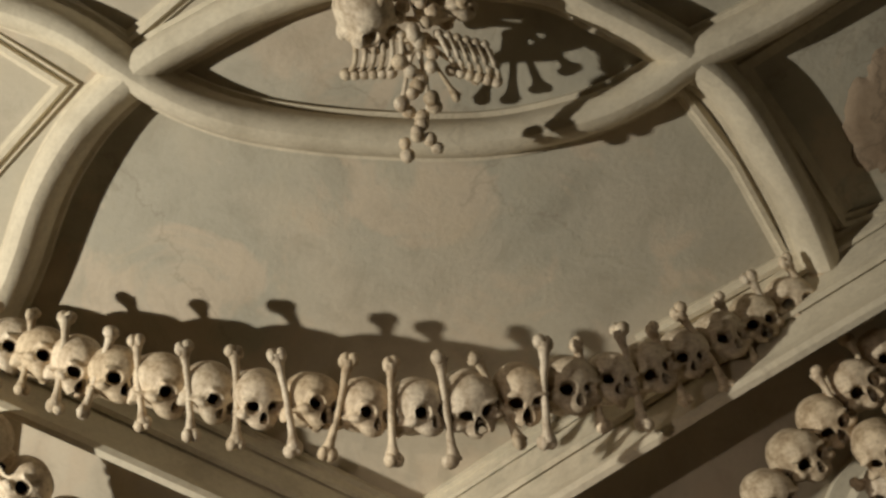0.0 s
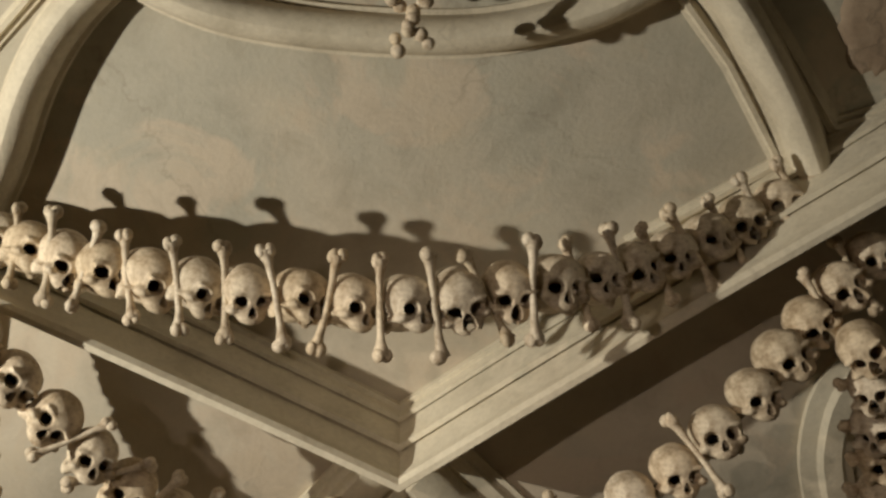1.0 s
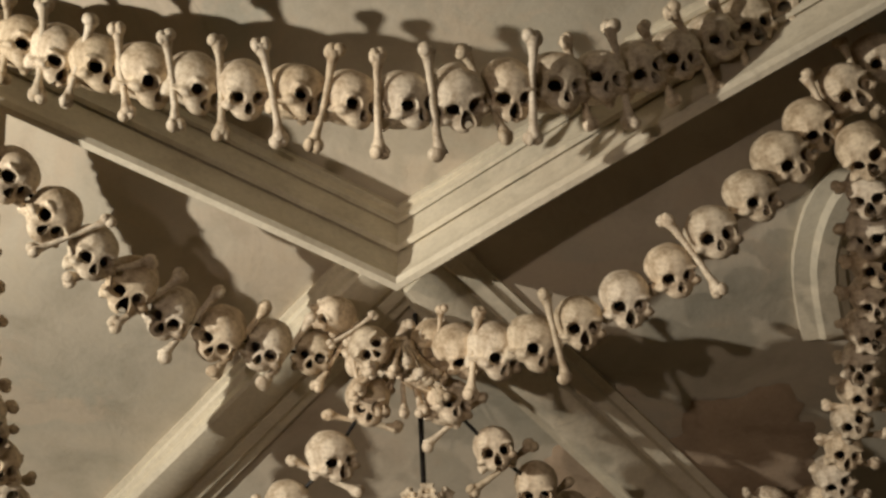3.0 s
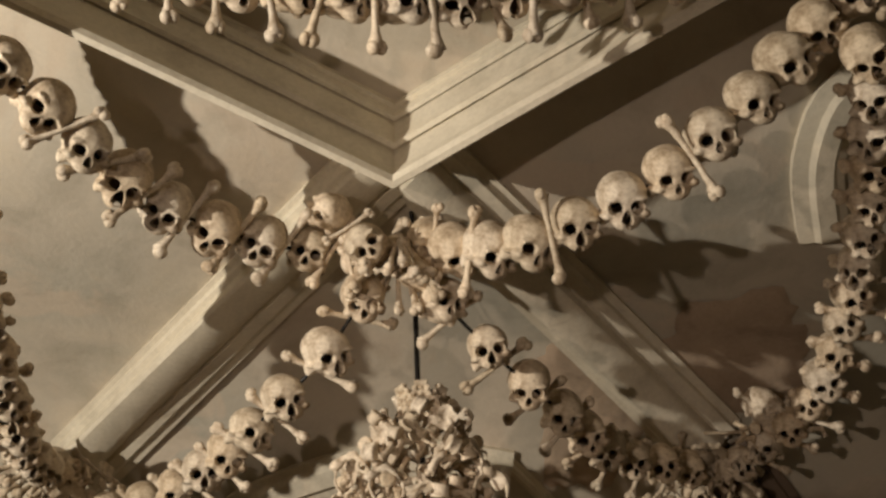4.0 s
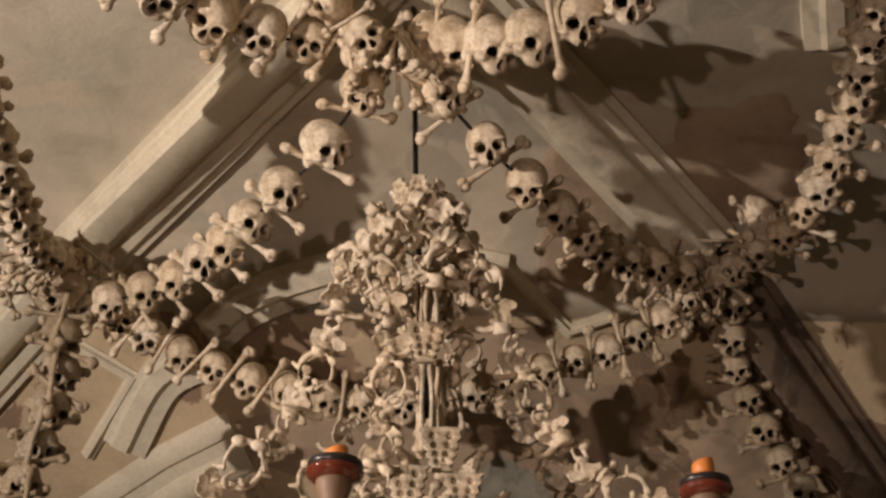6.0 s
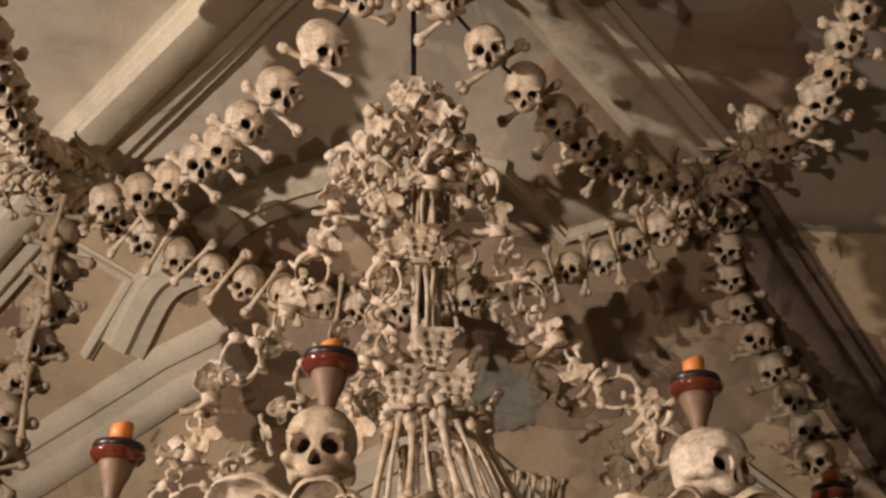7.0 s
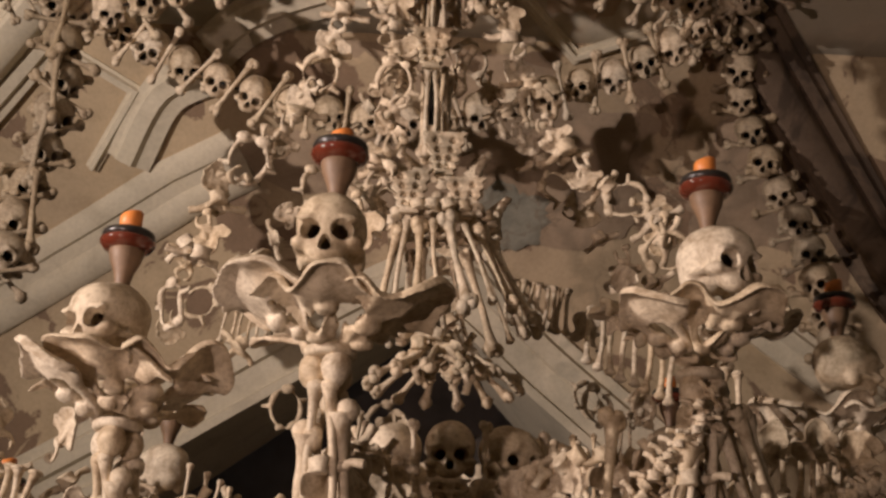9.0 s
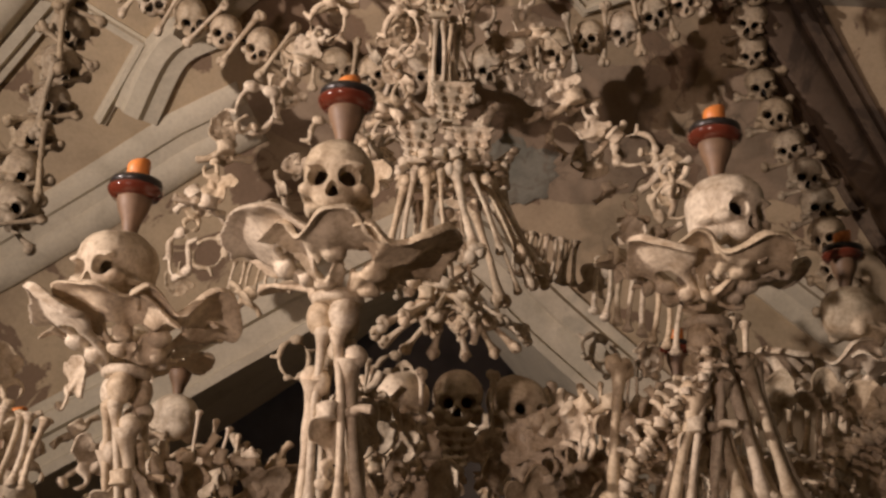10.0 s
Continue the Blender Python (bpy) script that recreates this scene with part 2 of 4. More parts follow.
BAND = [(-0.10, -0.02), (-0.10, 0.03), (-0.07, 0.035), (-0.05, 0.06), (0.02, 0.065), (0.04, 0.04), (0.10, 0.03), (0.10, -0.02)]
ARCHIVOLT = [(-0.20, -0.02), (-0.20, 0.03), (-0.15, 0.035), (-0.13, 0.07), (-0.05, 0.075), (-0.04, 0.05), (0.07, 0.045), (0.08, 0.07), (0.12, 0.07), (0.13, -0.85)]

MOULDINGS = [
    ("trim_arch_1", [(-1.763, 5.838), (-1.667, 5.448), (-1.495, 5.108), (-1.371, 4.842), (-1.209, 4.62), (-0.99, 4.44), (-0.809, 4.344), (-0.58, 4.242), (-0.19, 4.153), (0.333, 4.205), (0.571, 4.31), (0.847, 4.471), (1.009, 4.61), (1.152, 4.833), (1.266, 5.043), (1.342, 5.226)], DEEP, True, 80),
    ("trim_arch_2", [(-1.854, 4.091), (-1.503, 4.193), (-1.239, 4.301), (-1.025, 4.462), (-0.849, 4.57), (-0.625, 4.651), (-0.264, 4.709), (0.166, 4.728), (0.507, 4.669), (0.722, 4.579), (0.869, 4.48), (1.064, 4.391), (1.249, 4.292), (1.561, 4.091)], ROLL, True, 70),
    ("trim_cornice", [(-2.4, 5.011), (-0.146, 6.247), (2.3, 4.716)], CORNICE, False, 0),
    ("trim_rib_1", [(-0.15, 6.30), (-1.5, 7.653)], RIB, False, 0),
    ("trim_rib_2", [(-0.06, 6.33), (1.142, 7.573)], RIB, False, 0),
    ("trim_rib_3", [(-1.5, 7.653), (-2.528, 8.816)], RIB, False, 0),
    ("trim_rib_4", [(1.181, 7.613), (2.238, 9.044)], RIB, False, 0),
    ("trim_bead_1", [(-1.9, 4.05), (-1.28, 4.5), (-1.9, 5.1)], BEAD, False, 0),
    ("trim_bead_2", [(-1.5, 4.05), (-1.05, 4.36), (-0.7, 4.1)], BEAD, False, 0),
    ("trim_bead_3", [(1.5, 4.25), (1.05, 4.52), (1.22, 4.76), (1.43, 5.09), (1.8, 4.98)], BEAD, False, 0),
    ("trim_bead_4", [(0.84, 4.59), (1.04, 4.86), (1.24, 5.22), (0.7, 5.51)], BEAD, False, 0),
    ("trim_bead_5", [(-0.97, 8.0), (-0.79, 7.85), (-0.47, 7.72), (-0.1, 7.64), (0.3, 7.7)], BAND, True, 20),
    ("trim_bead_6", [(0.3, 7.66), (0.59, 7.96), (1.05, 7.78)], BEAD, False, 0),
    ("trim_band_1", [(-2.6, 9.6), (-1.98, 9.22), (-1.47, 8.88), (-1.15, 8.66), (-0.85, 8.50)], FASCIA, False, 0),
    ("trim_band_3", [(-1.54, 8.58), (-1.32, 8.21), (-1.56, 8.06)], BEAD, False, 0),
    ("trim_band_4", [(-1.37, 8.54), (-1.21, 8.23), (-1.03, 8.12)], BAND, True, 10),
    ("trim_band_5", [(1.61, 5.98), (1.50, 6.12), (1.46, 6.3), (1.47, 6.45), (1.52, 6.66)], BAND, True, 14),
    ("trim_band_6", [(1.3, 9.0), (1.88, 9.42), (2.4, 9.8)], BAND, False, 0),
    ("trim_archivolt", [(-2.2, 10.42), (-1.3, 9.86), (-0.87, 9.58), (-0.52, 9.36), (-0.12, 9.13), (0.08, 9.07), (0.25, 9.18), (0.5, 9.42), (1.05, 9.88), (1.9, 10.6)], ARCHIVOLT, True, 60),
]
for name, path, prof, soft, n in MOULDINGS:
    pts = spline(path, n) if soft else path
    if not soft:
        fine = []
        for a, b in zip(pts, pts[1:]):
            k = max(2, int(math.dist(a, b) / 0.12))
            fine += [tuple(np.array(a) + (np.array(b) - np.array(a)) * i / k) for i in range(k)]
        pts = fine + [pts[-1]]
    # rib 4 lies in shade: its dark colour carries that besides the stains
    structure(sharp_link(name, sweep([tuple(p) for p in pts], prof), SHADED_STUCCO if name == "trim_rib_4" else STUCCO),
              "brown-stained stucco rib with shade in its colour" if name == "trim_rib_4" else "cream stucco moulding on the vault", "moulding")


def bare_patch(x, s, rx, rs, seed, mat):
    """A place where the skim coat has come off, with a ragged edge."""
    bm = bmesh.new()
    n, rings = 64, 7
    rows = []
    for k in range(rings + 1):
        row = []
        for j in range(n):
            a = 2 * math.pi * j / n
            q = Vector((math.cos(a), math.sin(a), seed))
            r = (1 + 0.45 * noise.noise(q * 1.6) + 0.18 * noise.noise(q * 5) + 0.06 * noise.noise(q * 16)) * max(k, 0.02) / rings
            lift = 0.004 * (seed > 5)
            row.append(bm.verts.new(on_vault(x + rx * r * math.cos(a), s + rs * r * math.sin(a), (0.016 if k < rings else 0.004) + lift)[0]))
        rows.append(row)
    for r0, r1 in zip(rows, rows[1:]):
        for j in range(n):
            bm.faces.new((r0[j], r0[(j + 1) % n], r1[(j + 1) % n], r1[j]))
    bmesh.ops.recalc_face_normals(bm, faces=bm.faces)
    return structure(link("trim_patch_%d" % seed, bm, mat), "ragged patch of bare brown render", "plaster patch")


bare_patch(1.58, 4.68, 0.17, 0.22, 1, BARE)
bare_patch(1.22, 7.18, 0.34, 0.25, 2, BARE)
bare_patch(0.62, 7.35, 0.25, 0.38, 3, BARE)
bare_patch(0.1, 8.45, 0.95, 0.42, 4, BARE)
bare_patch(1.45, 8.55, 0.35, 0.3, 5, BARE)
bare_patch(0.35, 8.72, 0.2, 0.16, 6, GREY)
bare_patch(-0.35, 8.2, 0.3, 0.22, 7, WALL)


# ---- bones ----
def skull_mesh(name, seed, mat, broken=0.0):
    """A jawless skull, face towards -y: a hollow shell with open eye sockets and nose."""
    rnd = random.Random(seed)
    w, h = rnd.uniform(0.94, 1.03), rnd.uniform(0.95, 1.04)
    blobs = [((0, 0.014, 0.016), (0.071 * w, 0.086, 0.066 * h)), ((0, -0.036, 0.020), (0.060 * w, 0.046, 0.048 * h)), ((0, -0.048, -0.024), (0.050, 0.032, 0.038)),
             ((0, -0.057, -0.050), (0.036, 0.027, 0.022)), ((0, 0.03, -0.030), (0.050, 0.060, 0.032))]
    for sx in (-1, 1):
        blobs += [((sx * 0.050, -0.050, -0.030), (0.018, 0.024, 0.013)), ((sx * 0.030, -0.069, 0.012), (0.029, 0.013, 0.009)), ((sx * 0.058, -0.010, -0.032), (0.010, 0.045, 0.007)),
                  ((sx * 0.052, 0.025, -0.045), (0.014, 0.018, 0.022))]
    cen, rad = np.array([q[0] for q in blobs]), np.array([q[1] for q in blobs])
    seg, rings = 60, 42
    dirs = [(0.0, -1.0, 0.0)]
    for i in range(1, rings):
        th = math.pi * (i / rings) ** 1.35
        for j in range(seg):
            ph = 2 * math.pi * j / seg
            dirs.append((math.sin(th) * math.cos(ph), -math.cos(th), math.sin(th) * math.sin(ph)))
    dirs.append((0.0, 1.0, 0.0))
    dirs = np.array(dirs)
    base = np.array((0, 0, -0.012))
    lo, hi = np.full(len(dirs), 0.02), np.full(len(dirs), 0.16)
    for _ in range(22):
        mid = (lo + hi) / 2
        p = base + dirs * mid[:, None]
        f = np.exp(-9 * (np.linalg.norm((p[:, None] - cen) / rad, axis=2) - 1)).sum(1)
        lo, hi = np.where(f > 1, mid, lo), np.where(f > 1, hi, mid)
    pts = [Vector(q) for q in base + dirs * lo[:, None]]
    for k, q in enumerate(pts):
        q += 0.0022 * noise.noise(q * 28 + Vector((seed, 0, 0))) * q.normalized() + 0.0008 * noise.noise(q * 120 + Vector((0, seed, 0))) * q.normalized()
    nose = 1.0 + broken * 0.55
    holes = [(-0.0295, -0.010, 0.0205, 0.0195), (0.0295, -0.010, 0.0205, 0.0195), (0.0, -0.036, 0.0120 * nose, 0.0165 * nose)]
    if broken:
        holes.append((rnd.uniform(-0.02, 0.02), -0.068, 0.02 * broken, 0.012))
    gone = set()
    for k, q in enumerate(pts):
        if q.y > -0.01:
            continue
        for n, (hx, hz, rx, rz) in enumerate(holes):
            dx, dz = (q.x - hx) / rx, (q.z - hz) / rz
            if n == 2:
                dx *= 1 + 0.5 * dz
            r = math.hypot(dx, dz)
            if r < 0.62:
                gone.add(k)
            elif r < 1.0:
                q.x, q.z = hx + (q.x - hx) / r, hz + (q.z - hz) / r
    bm = bmesh.new()
    vs = [None if k in gone else bm.verts.new(q) for k, q in enumerate(pts)]
    row = lambda i, j: 0 if i == 0 else (len(pts) - 1 if i == rings else 1 + (i - 1) * seg + j % seg)
    for i in range(rings):
        for j in range(seg):
            q = list(dict.fromkeys((row(i, j), row(i, j + 1), row(i + 1, j + 1), row(i + 1, j))))
            if len(q) > 2 and not any(k in gone for k in q):
                bm.faces.new([vs[k] for k in q])
    bmesh.ops.delete(bm, geom=[v for v in bm.verts if not v.link_faces], context="VERTS")
    edge = [e for e in bm.edges if len(e.link_faces) == 1]
    new_geo = bmesh.ops.extrude_edge_only(bm, edges=edge)["geom"]
    for v in (g for g in new_geo if isinstance(g, bmesh.types.BMVert)):
        hx, hz, _, _ = min(holes, key=lambda o: (v.co.x - o[0]) ** 2 + (v.co.z - o[1]) ** 2)
        v.co = Vector((hx * 0.8 + (v.co.x - hx) * 0.72, v.co.y + 0.022, hz + (v.co.z - hz) * 0.72))
    bmesh.ops.recalc_face_normals(bm, faces=bm.faces)
    me = bpy.data.meshes.new(name)
    bm.to_mesh(me)
    bm.free()
    for f in me.polygons:
        f.use_smooth = True
    me.set_sharp_from_angle(angle=radians(50))
    me.materials.append(mat)
    return me


def finish(bm, name, mat, jag=0.0, seed=0):
    if jag:
        for v in bm.verts:
            v.co += jag * noise.noise_vector(v.co * 35 + Vector((seed, 0, 0)))
    bmesh.ops.recalc_face_normals(bm, faces=bm.faces)
    me = bpy.data.meshes.new(name)
    bm.to_mesh(me)
    bm.free()
    for f in me.polygons:
        f.use_smooth = True
    me.materials.append(mat)
    return me


def ball(bm, at, r, scale=(1, 1, 1), sub=2):
    bmesh.ops.create_icosphere(bm, subdivisions=sub, radius=r, matrix=Matrix.LocRotScale(at, None, scale))


def tube(bm, pts, radii, seg=9, flat=1.0, cap=True):
    pts = [Vector(p) for p in pts]
    rows, up = [], Vector((0.31, 0.93, 0.17))
    for i, p in enumerate(pts):
        t = (pts[min(i + 1, len(pts) - 1)] - pts[max(i - 1, 0)]).normalized()
        a = t.cross(up).normalized()
        b = a.cross(t)
        rows.append([bm.verts.new(p + (a * math.cos(2 * math.pi * k / seg) + b * flat * math.sin(2 * math.pi * k / seg)) * radii[i]) for k in range(seg)])
    for r0, r1 in zip(rows, rows[1:]):
        for k in range(seg):
            bm.faces.new((r0[k], r0[(k + 1) % seg], r1[(k + 1) % seg], r1[k]))
    if cap:
        bm.faces.new(rows[0]), bm.faces.new(rows[-1])


def long_bone_mesh(name, length, r, seed, mat=None):
    """A thigh or arm bone along z, its ball end up."""
    rnd = random.Random(seed)
    bm = bmesh.new()
    n, bow = 14, rnd.uniform(-0.006, 0.006)
    zs = [length * (i / n - 0.5) for i in range(n + 1)]
    rad = [r * (0.64 + 0.95 * abs(2 * i / n - 1) ** 5 + 0.12 * abs(2 * i / n - 1)) for i in range(n + 1)]
    tube(bm, [(bow * math.cos(math.pi * z / length), 0.5 * bow, z) for z in zs], rad, 10)
    h = length / 2
    ball(bm, (r * 0.85, 0, h + r * 0.25), r * 1.42)
    ball(bm, (-r * 0.7, 0.1 * r, h - r * 0.3), r * 1.1, (1.1, 1, 1.5))
    ball(bm, (r * 0.8, -0.25 * r, -h), r * 1.22, (1, 1.35, 1.25))
    ball(bm, (-r * 0.85, -0.2 * r, -h), r * 1.16, (1, 1.3, 1.3))
    ball(bm, (0, 0.2 * r, -h + r * 0.7), r * 1.2, (1.2, 0.9, 1.5))
    return finish(bm, name, mat or BONE, 0.0028, seed)


def thin_bone_mesh(name, length, r, seed):
    """A slim forearm or shin bone along z."""
    rnd = random.Random(seed)
    bm = bmesh.new()
    n, bow = 12, rnd.uniform(-0.008, 0.008)
    tube(bm, [(bow * math.sin(math.pi * i / n), 0, length * (i / n - 0.5)) for i in range(n + 1)],
         [r * (0.75 + 0.9 * abs(2 * i / n - 1) ** 6) for i in range(n + 1)], 8)
    ball(bm, (0, 0, length / 2), r * 1.6, (1.2, 1, 0.9))
    ball(bm, (0, 0, -length / 2), r * 1.5, (1, 1.2, 1))
    return finish(bm, name, BONE, 0.001, seed)


def vertebra_mesh(name, seed):
    bm = bmesh.new()
    n = 14
    prof = [(0.0, 0.011), (0.010, 0.0115), (0.0165, 0.0095), (0.0145, 0.004), (0.0142, -0.004), (0.017, -0.0095), (0.011, -0.0115), (0.0, -0.011)]
    rows = [[bm.verts.new((pr * math.cos(2 * math.pi * k / n), pr * 0.85 * math.sin(2 * math.pi * k / n) - 0.012, z)) for k in range(n)] for pr, z in prof[1:-1]]
    for r0, r1 in zip(rows, rows[1:]):
        for k in range(n):
            bm.faces.new((r0[k], r0[(k + 1) % n], r1[(k + 1) % n], r1[k]))
    bm.faces.new(rows[0]), bm.faces.new(rows[-1])
    tube(bm, [(0.015 * math.cos(a), 0.008 + 0.018 * math.sin(a), 0) for a in np.linspace(-0.3, math.pi + 0.3, 10)], [0.007] * 10, 6)
    tube(bm, [(0, 0.024, 0), (0, 0.04, -0.006), (0, 0.055, -0.012)], [0.008, 0.007, 0.006], 6, 1.6)
    for sx in (-1, 1):
        tube(bm, [(sx * 0.014, 0.012, 0), (sx * 0.030, 0.016, 0.005), (sx * 0.046, 0.022, 0.002)], [0.009, 0.007, 0.008], 6)
    return finish(bm, name, BONE, 0.0032, seed)


def hip_mesh(name, seed):
    """A hip bone: flaring blade up +z and outward -y, socket at the origin, a holed ring of bone below."""
    bm = bmesh.new()
    nu, nv, thick = 20, 10, 0.006
    rnd = random.Random(seed)
    tilt, wave, notch = rnd.uniform(-0.25, 0.25), rnd.uniform(3.5, 5.5), rnd.uniform(0.2, 0.45)

    def at(u, v, off):
        a = radians(-74 + 148 * u) + tilt * 0.5
        reach = 0.026 + 0.098 * (0.42 + 0.58 * math.sin(math.pi * min(1, max(0, u * 0.94 + 0.03))) ** 0.8) * v + 0.007 * v * math.sin(wave * a)
        reach *= 1 - 0.22 * v * math.exp(-((u - notch) / 0.07) ** 2) - 0.12 * v * math.exp(-((u - notch - 0.4) / 0.05) ** 2)
        crest = 0.007 * max(0, (v - 0.80) / 0.20) + 0.018 * max(0, 0.3 - v)
        x, z = math.sin(a) * reach * (0.5 + 0.5 * v), math.cos(a) * reach
        y = -0.022 * v * v + 0.007 * math.sin(wave * a * 0.8 + 1) * v * v + 0.012 * (x / 0.08) ** 2
        return Vector((x, y + off * (thick + crest), z))
    sheets = [[[bm.verts.new(at(i / nu, j / nv, o)) for j in range(nv + 1)] for i in range(nu + 1)] for o in (-0.5, 0.5)]
    for s in sheets:
        for i in range(nu):
            for j in range(nv):
                bm.faces.new((s[i][j], s[i + 1][j], s[i + 1][j + 1], s[i][j + 1]))
    a, b = sheets
    rim = [(i, nv) for i in range(nu + 1)] + [(nu, j) for j in range(nv - 1, -1, -1)] + [(i, 0) for i in range(nu - 1, -1, -1)] + [(0, j) for j in range(1, nv)]
    for (i, j), (k, m) in zip(rim, rim[1:] + rim[:1]):
        bm.faces.new((a[i][j], a[k][m], b[k][m], b[i][j]))
    n = 18
    ts = np.linspace(0, 2 * math.pi, n + 1)
    tube(bm, [(0.006 + (0.030 + 0.006 * math.sin(2 * t + seed)) * math.sin(t), -0.008 + 0.012 * math.cos(t + seed), -0.030 + 0.031 * math.cos(t)) for t in ts],
         [0.0095 + 0.0055 * math.cos(t) + 0.0035 * math.sin(3 * t + seed) for t in ts], 8, 0.75)
    ball(bm, (0.004, 0.0, 0.010), 0.026, (1.05, 0.55, 1.1))
    ball(bm, (0.022, -0.010, 0.030), 0.013, (1, 0.7, 1.6))
    for v in bm.verts:
        v.co += 0.010 * noise.noise_vector(v.co * 19 + Vector((0, seed * 3, 0)))
    ball(bm, (-0.02, -0.004, -0.066), 0.017, (1.3, 1, 0.9))
    return finish(bm, name, BONE, 0.0042, seed)


def bowl_hip_mesh(name, seed):
    """A hip bone as it stands in a candle bowl: narrow and holed at the collar, its blade flaring out to a thick wavy crest; outward is +x."""
    rnd = random.Random(seed)
    bm = bmesh.new()
    nu, nv = 30, 24
    hole_u, skew, wave, nick = rnd.uniform(0.34, 0.66), rnd.uniform(-0.14, 0.14), rnd.uniform(2.5, 4.5), rnd.uniform(0.15, 0.85)

    def at(u, v, off):
        w = 2 * u - 1
        a = w * radians(25 + 21 * v ** 0.7) + skew * v
        top = 1 - 0.30 * w * w - 0.22 * math.exp(-((u - nick) / 0.09) ** 2)
        r = 0.040 + 0.158 * v ** 1.15 * (0.7 + 0.3 * top) + 0.022 * v * math.sin(wave * w + seed) + 0.030 * math.exp(-((w - skew) / 0.22) ** 2) * math.sin(math.pi * v ** 0.8)
        z = -0.034 + 0.112 * v ** 0.95 * top + 0.014 * v * math.sin(wave * 1.7 * w) - 0.016 * max(0, (v - 0.8) / 0.2)
        t = 0.008 + 0.012 * max(0, (v - 0.86) / 0.14) + 0.014 * (1 - v) ** 2
        return Vector((math.cos(a) * r, math.sin(a) * r, z)) + Vector((math.cos(a) * 0.6, math.sin(a) * 0.6, -0.8)) * t * off

    keep = {(i, j) for i in range(nu) for j in range(nv)
            if math.hypot(((i + 0.5) / nu - hole_u) / 0.23, ((j + 0.5) / nv - 0.27) / 0.16) > 1 and math.hypot(((i + 0.5) / nu - (1 if hole_u < 0.5 else 0)) / 0.26, ((j + 0.5) / nv - 0.45) / 0.18) > 1}
    lo, hi = ([[bm.verts.new(at(i / nu, j / nv, o)) for j in range(nv + 1)] for i in range(nu + 1)] for o in (-0.5, 0.5))
    for i, j in keep:
        for s in (lo, hi):
            bm.faces.new((s[i][j], s[i + 1][j], s[i + 1][j + 1], s[i][j + 1]))
        for (di, dj), (p, q) in (((-1, 0), ((0, 0), (0, 1))), ((1, 0), ((1, 0), (1, 1))), ((0, -1), ((0, 0), (1, 0))), ((0, 1), ((0, 1), (1, 1)))):
            if (i + di, j + dj) not in keep:
                a, b = (i + p[0], j + p[1]), (i + q[0], j + q[1])
                bm.faces.new((lo[a[0]][a[1]], lo[b[0]][b[1]], hi[b[0]][b[1]], hi[a[0]][a[1]]))
    bmesh.ops.delete(bm, geom=[v for v in bm.verts if not v.link_faces], context="VERTS")
    ball(bm, at(1 - hole_u, 0.34, 0.6), 0.019, (1, 1.2, 1))
    ball(bm, at(hole_u, 0.08, 0.6), 0.014, (1, 1.5, 1))
    for v in bm.verts:
        v.co += 0.013 * noise.noise_vector(v.co * 15 + Vector((seed * 5, 0, 0)))
    return finish(bm, name, BONE, 0.0022, seed)


def sacrum_mesh(name, seed):
    bm = bmesh.new()
    nu, nv = 34, 34
    def at(u, v, back):
        half = 0.052 * (1 - 0.62 * v) + 0.004 * math.cos(2 * math.pi * v * 5)
        x = (2 * u - 1) * half
        y = 0.018 * math.sin(math.pi * v) + (0.012 if back else -0.008)
        for k in range(4):
            for sx in (-1, 1):
                q = math.hypot((x - sx * 0.021 * (1 - 0.13 * k * 1.6)) / 0.0065, (v - 0.17 - 0.2 * k) / 0.052)
                y += (-0.013 if back else 0.015) / (1 + q ** 6)
        y += 0.003 * math.cos(v * 5 * 2 * math.pi)
        return Vector((x, y, 0.055 - 0.11 * v))
    sheets = [[[bm.verts.new(at(i / nu, j / nv, o)) for j in range(nv + 1)] for i in range(nu + 1)] for o in (False, True)]
    for s in sheets:
        for i in range(nu):
            for j in range(nv):
                bm.faces.new((s[i][j], s[i + 1][j], s[i + 1][j + 1], s[i][j + 1]))
    a, b = sheets
    rim = [(i, nv) for i in range(nu + 1)] + [(nu, j) for j in range(nv - 1, -1, -1)] + [(i, 0) for i in range(nu - 1, -1, -1)] + [(0, j) for j in range(1, nv)]
    for (i, j), (k, m) in zip(rim, rim[1:] + rim[:1]):
        bm.faces.new((a[i][j], a[k][m], b[k][m], b[i][j]))
    return finish(bm, name, BONE, 0.001, seed)


def ring_mesh(name, seed):
    """A pelvic ring seen as an uneven hoop with knobs."""
    rnd = random.Random(seed)
    bm = bmesh.new()
    n = 22
    ts = np.linspace(0, 2 * math.pi, n + 1)
    tube(bm, [(0.055 * math.sin(t), 0.006 * math.sin(3 * t), 0.07 * math.cos(t)) for t in ts],
         [0.0075 + 0.004 * math.cos(2 * t + seed) + 0.002 * math.sin(5 * t) for t in ts], 7)
    for t in (0.2, 2.6, 3.6):
        ball(bm, (0.058 * math.sin(t), 0, 0.073 * math.cos(t)), rnd.uniform(0.013, 0.02), (1.4, 0.8, 1))
    for t in (1.2, 4.9):
        tube(bm, [(0.05 * math.sin(t), 0, 0.07 * math.cos(t)), (0.09 * math.sin(t), 0.01, 0.085 * math.cos(t))], [0.011, 0.007], 6)
    return finish(bm, name, BONE, 0.0025, seed)


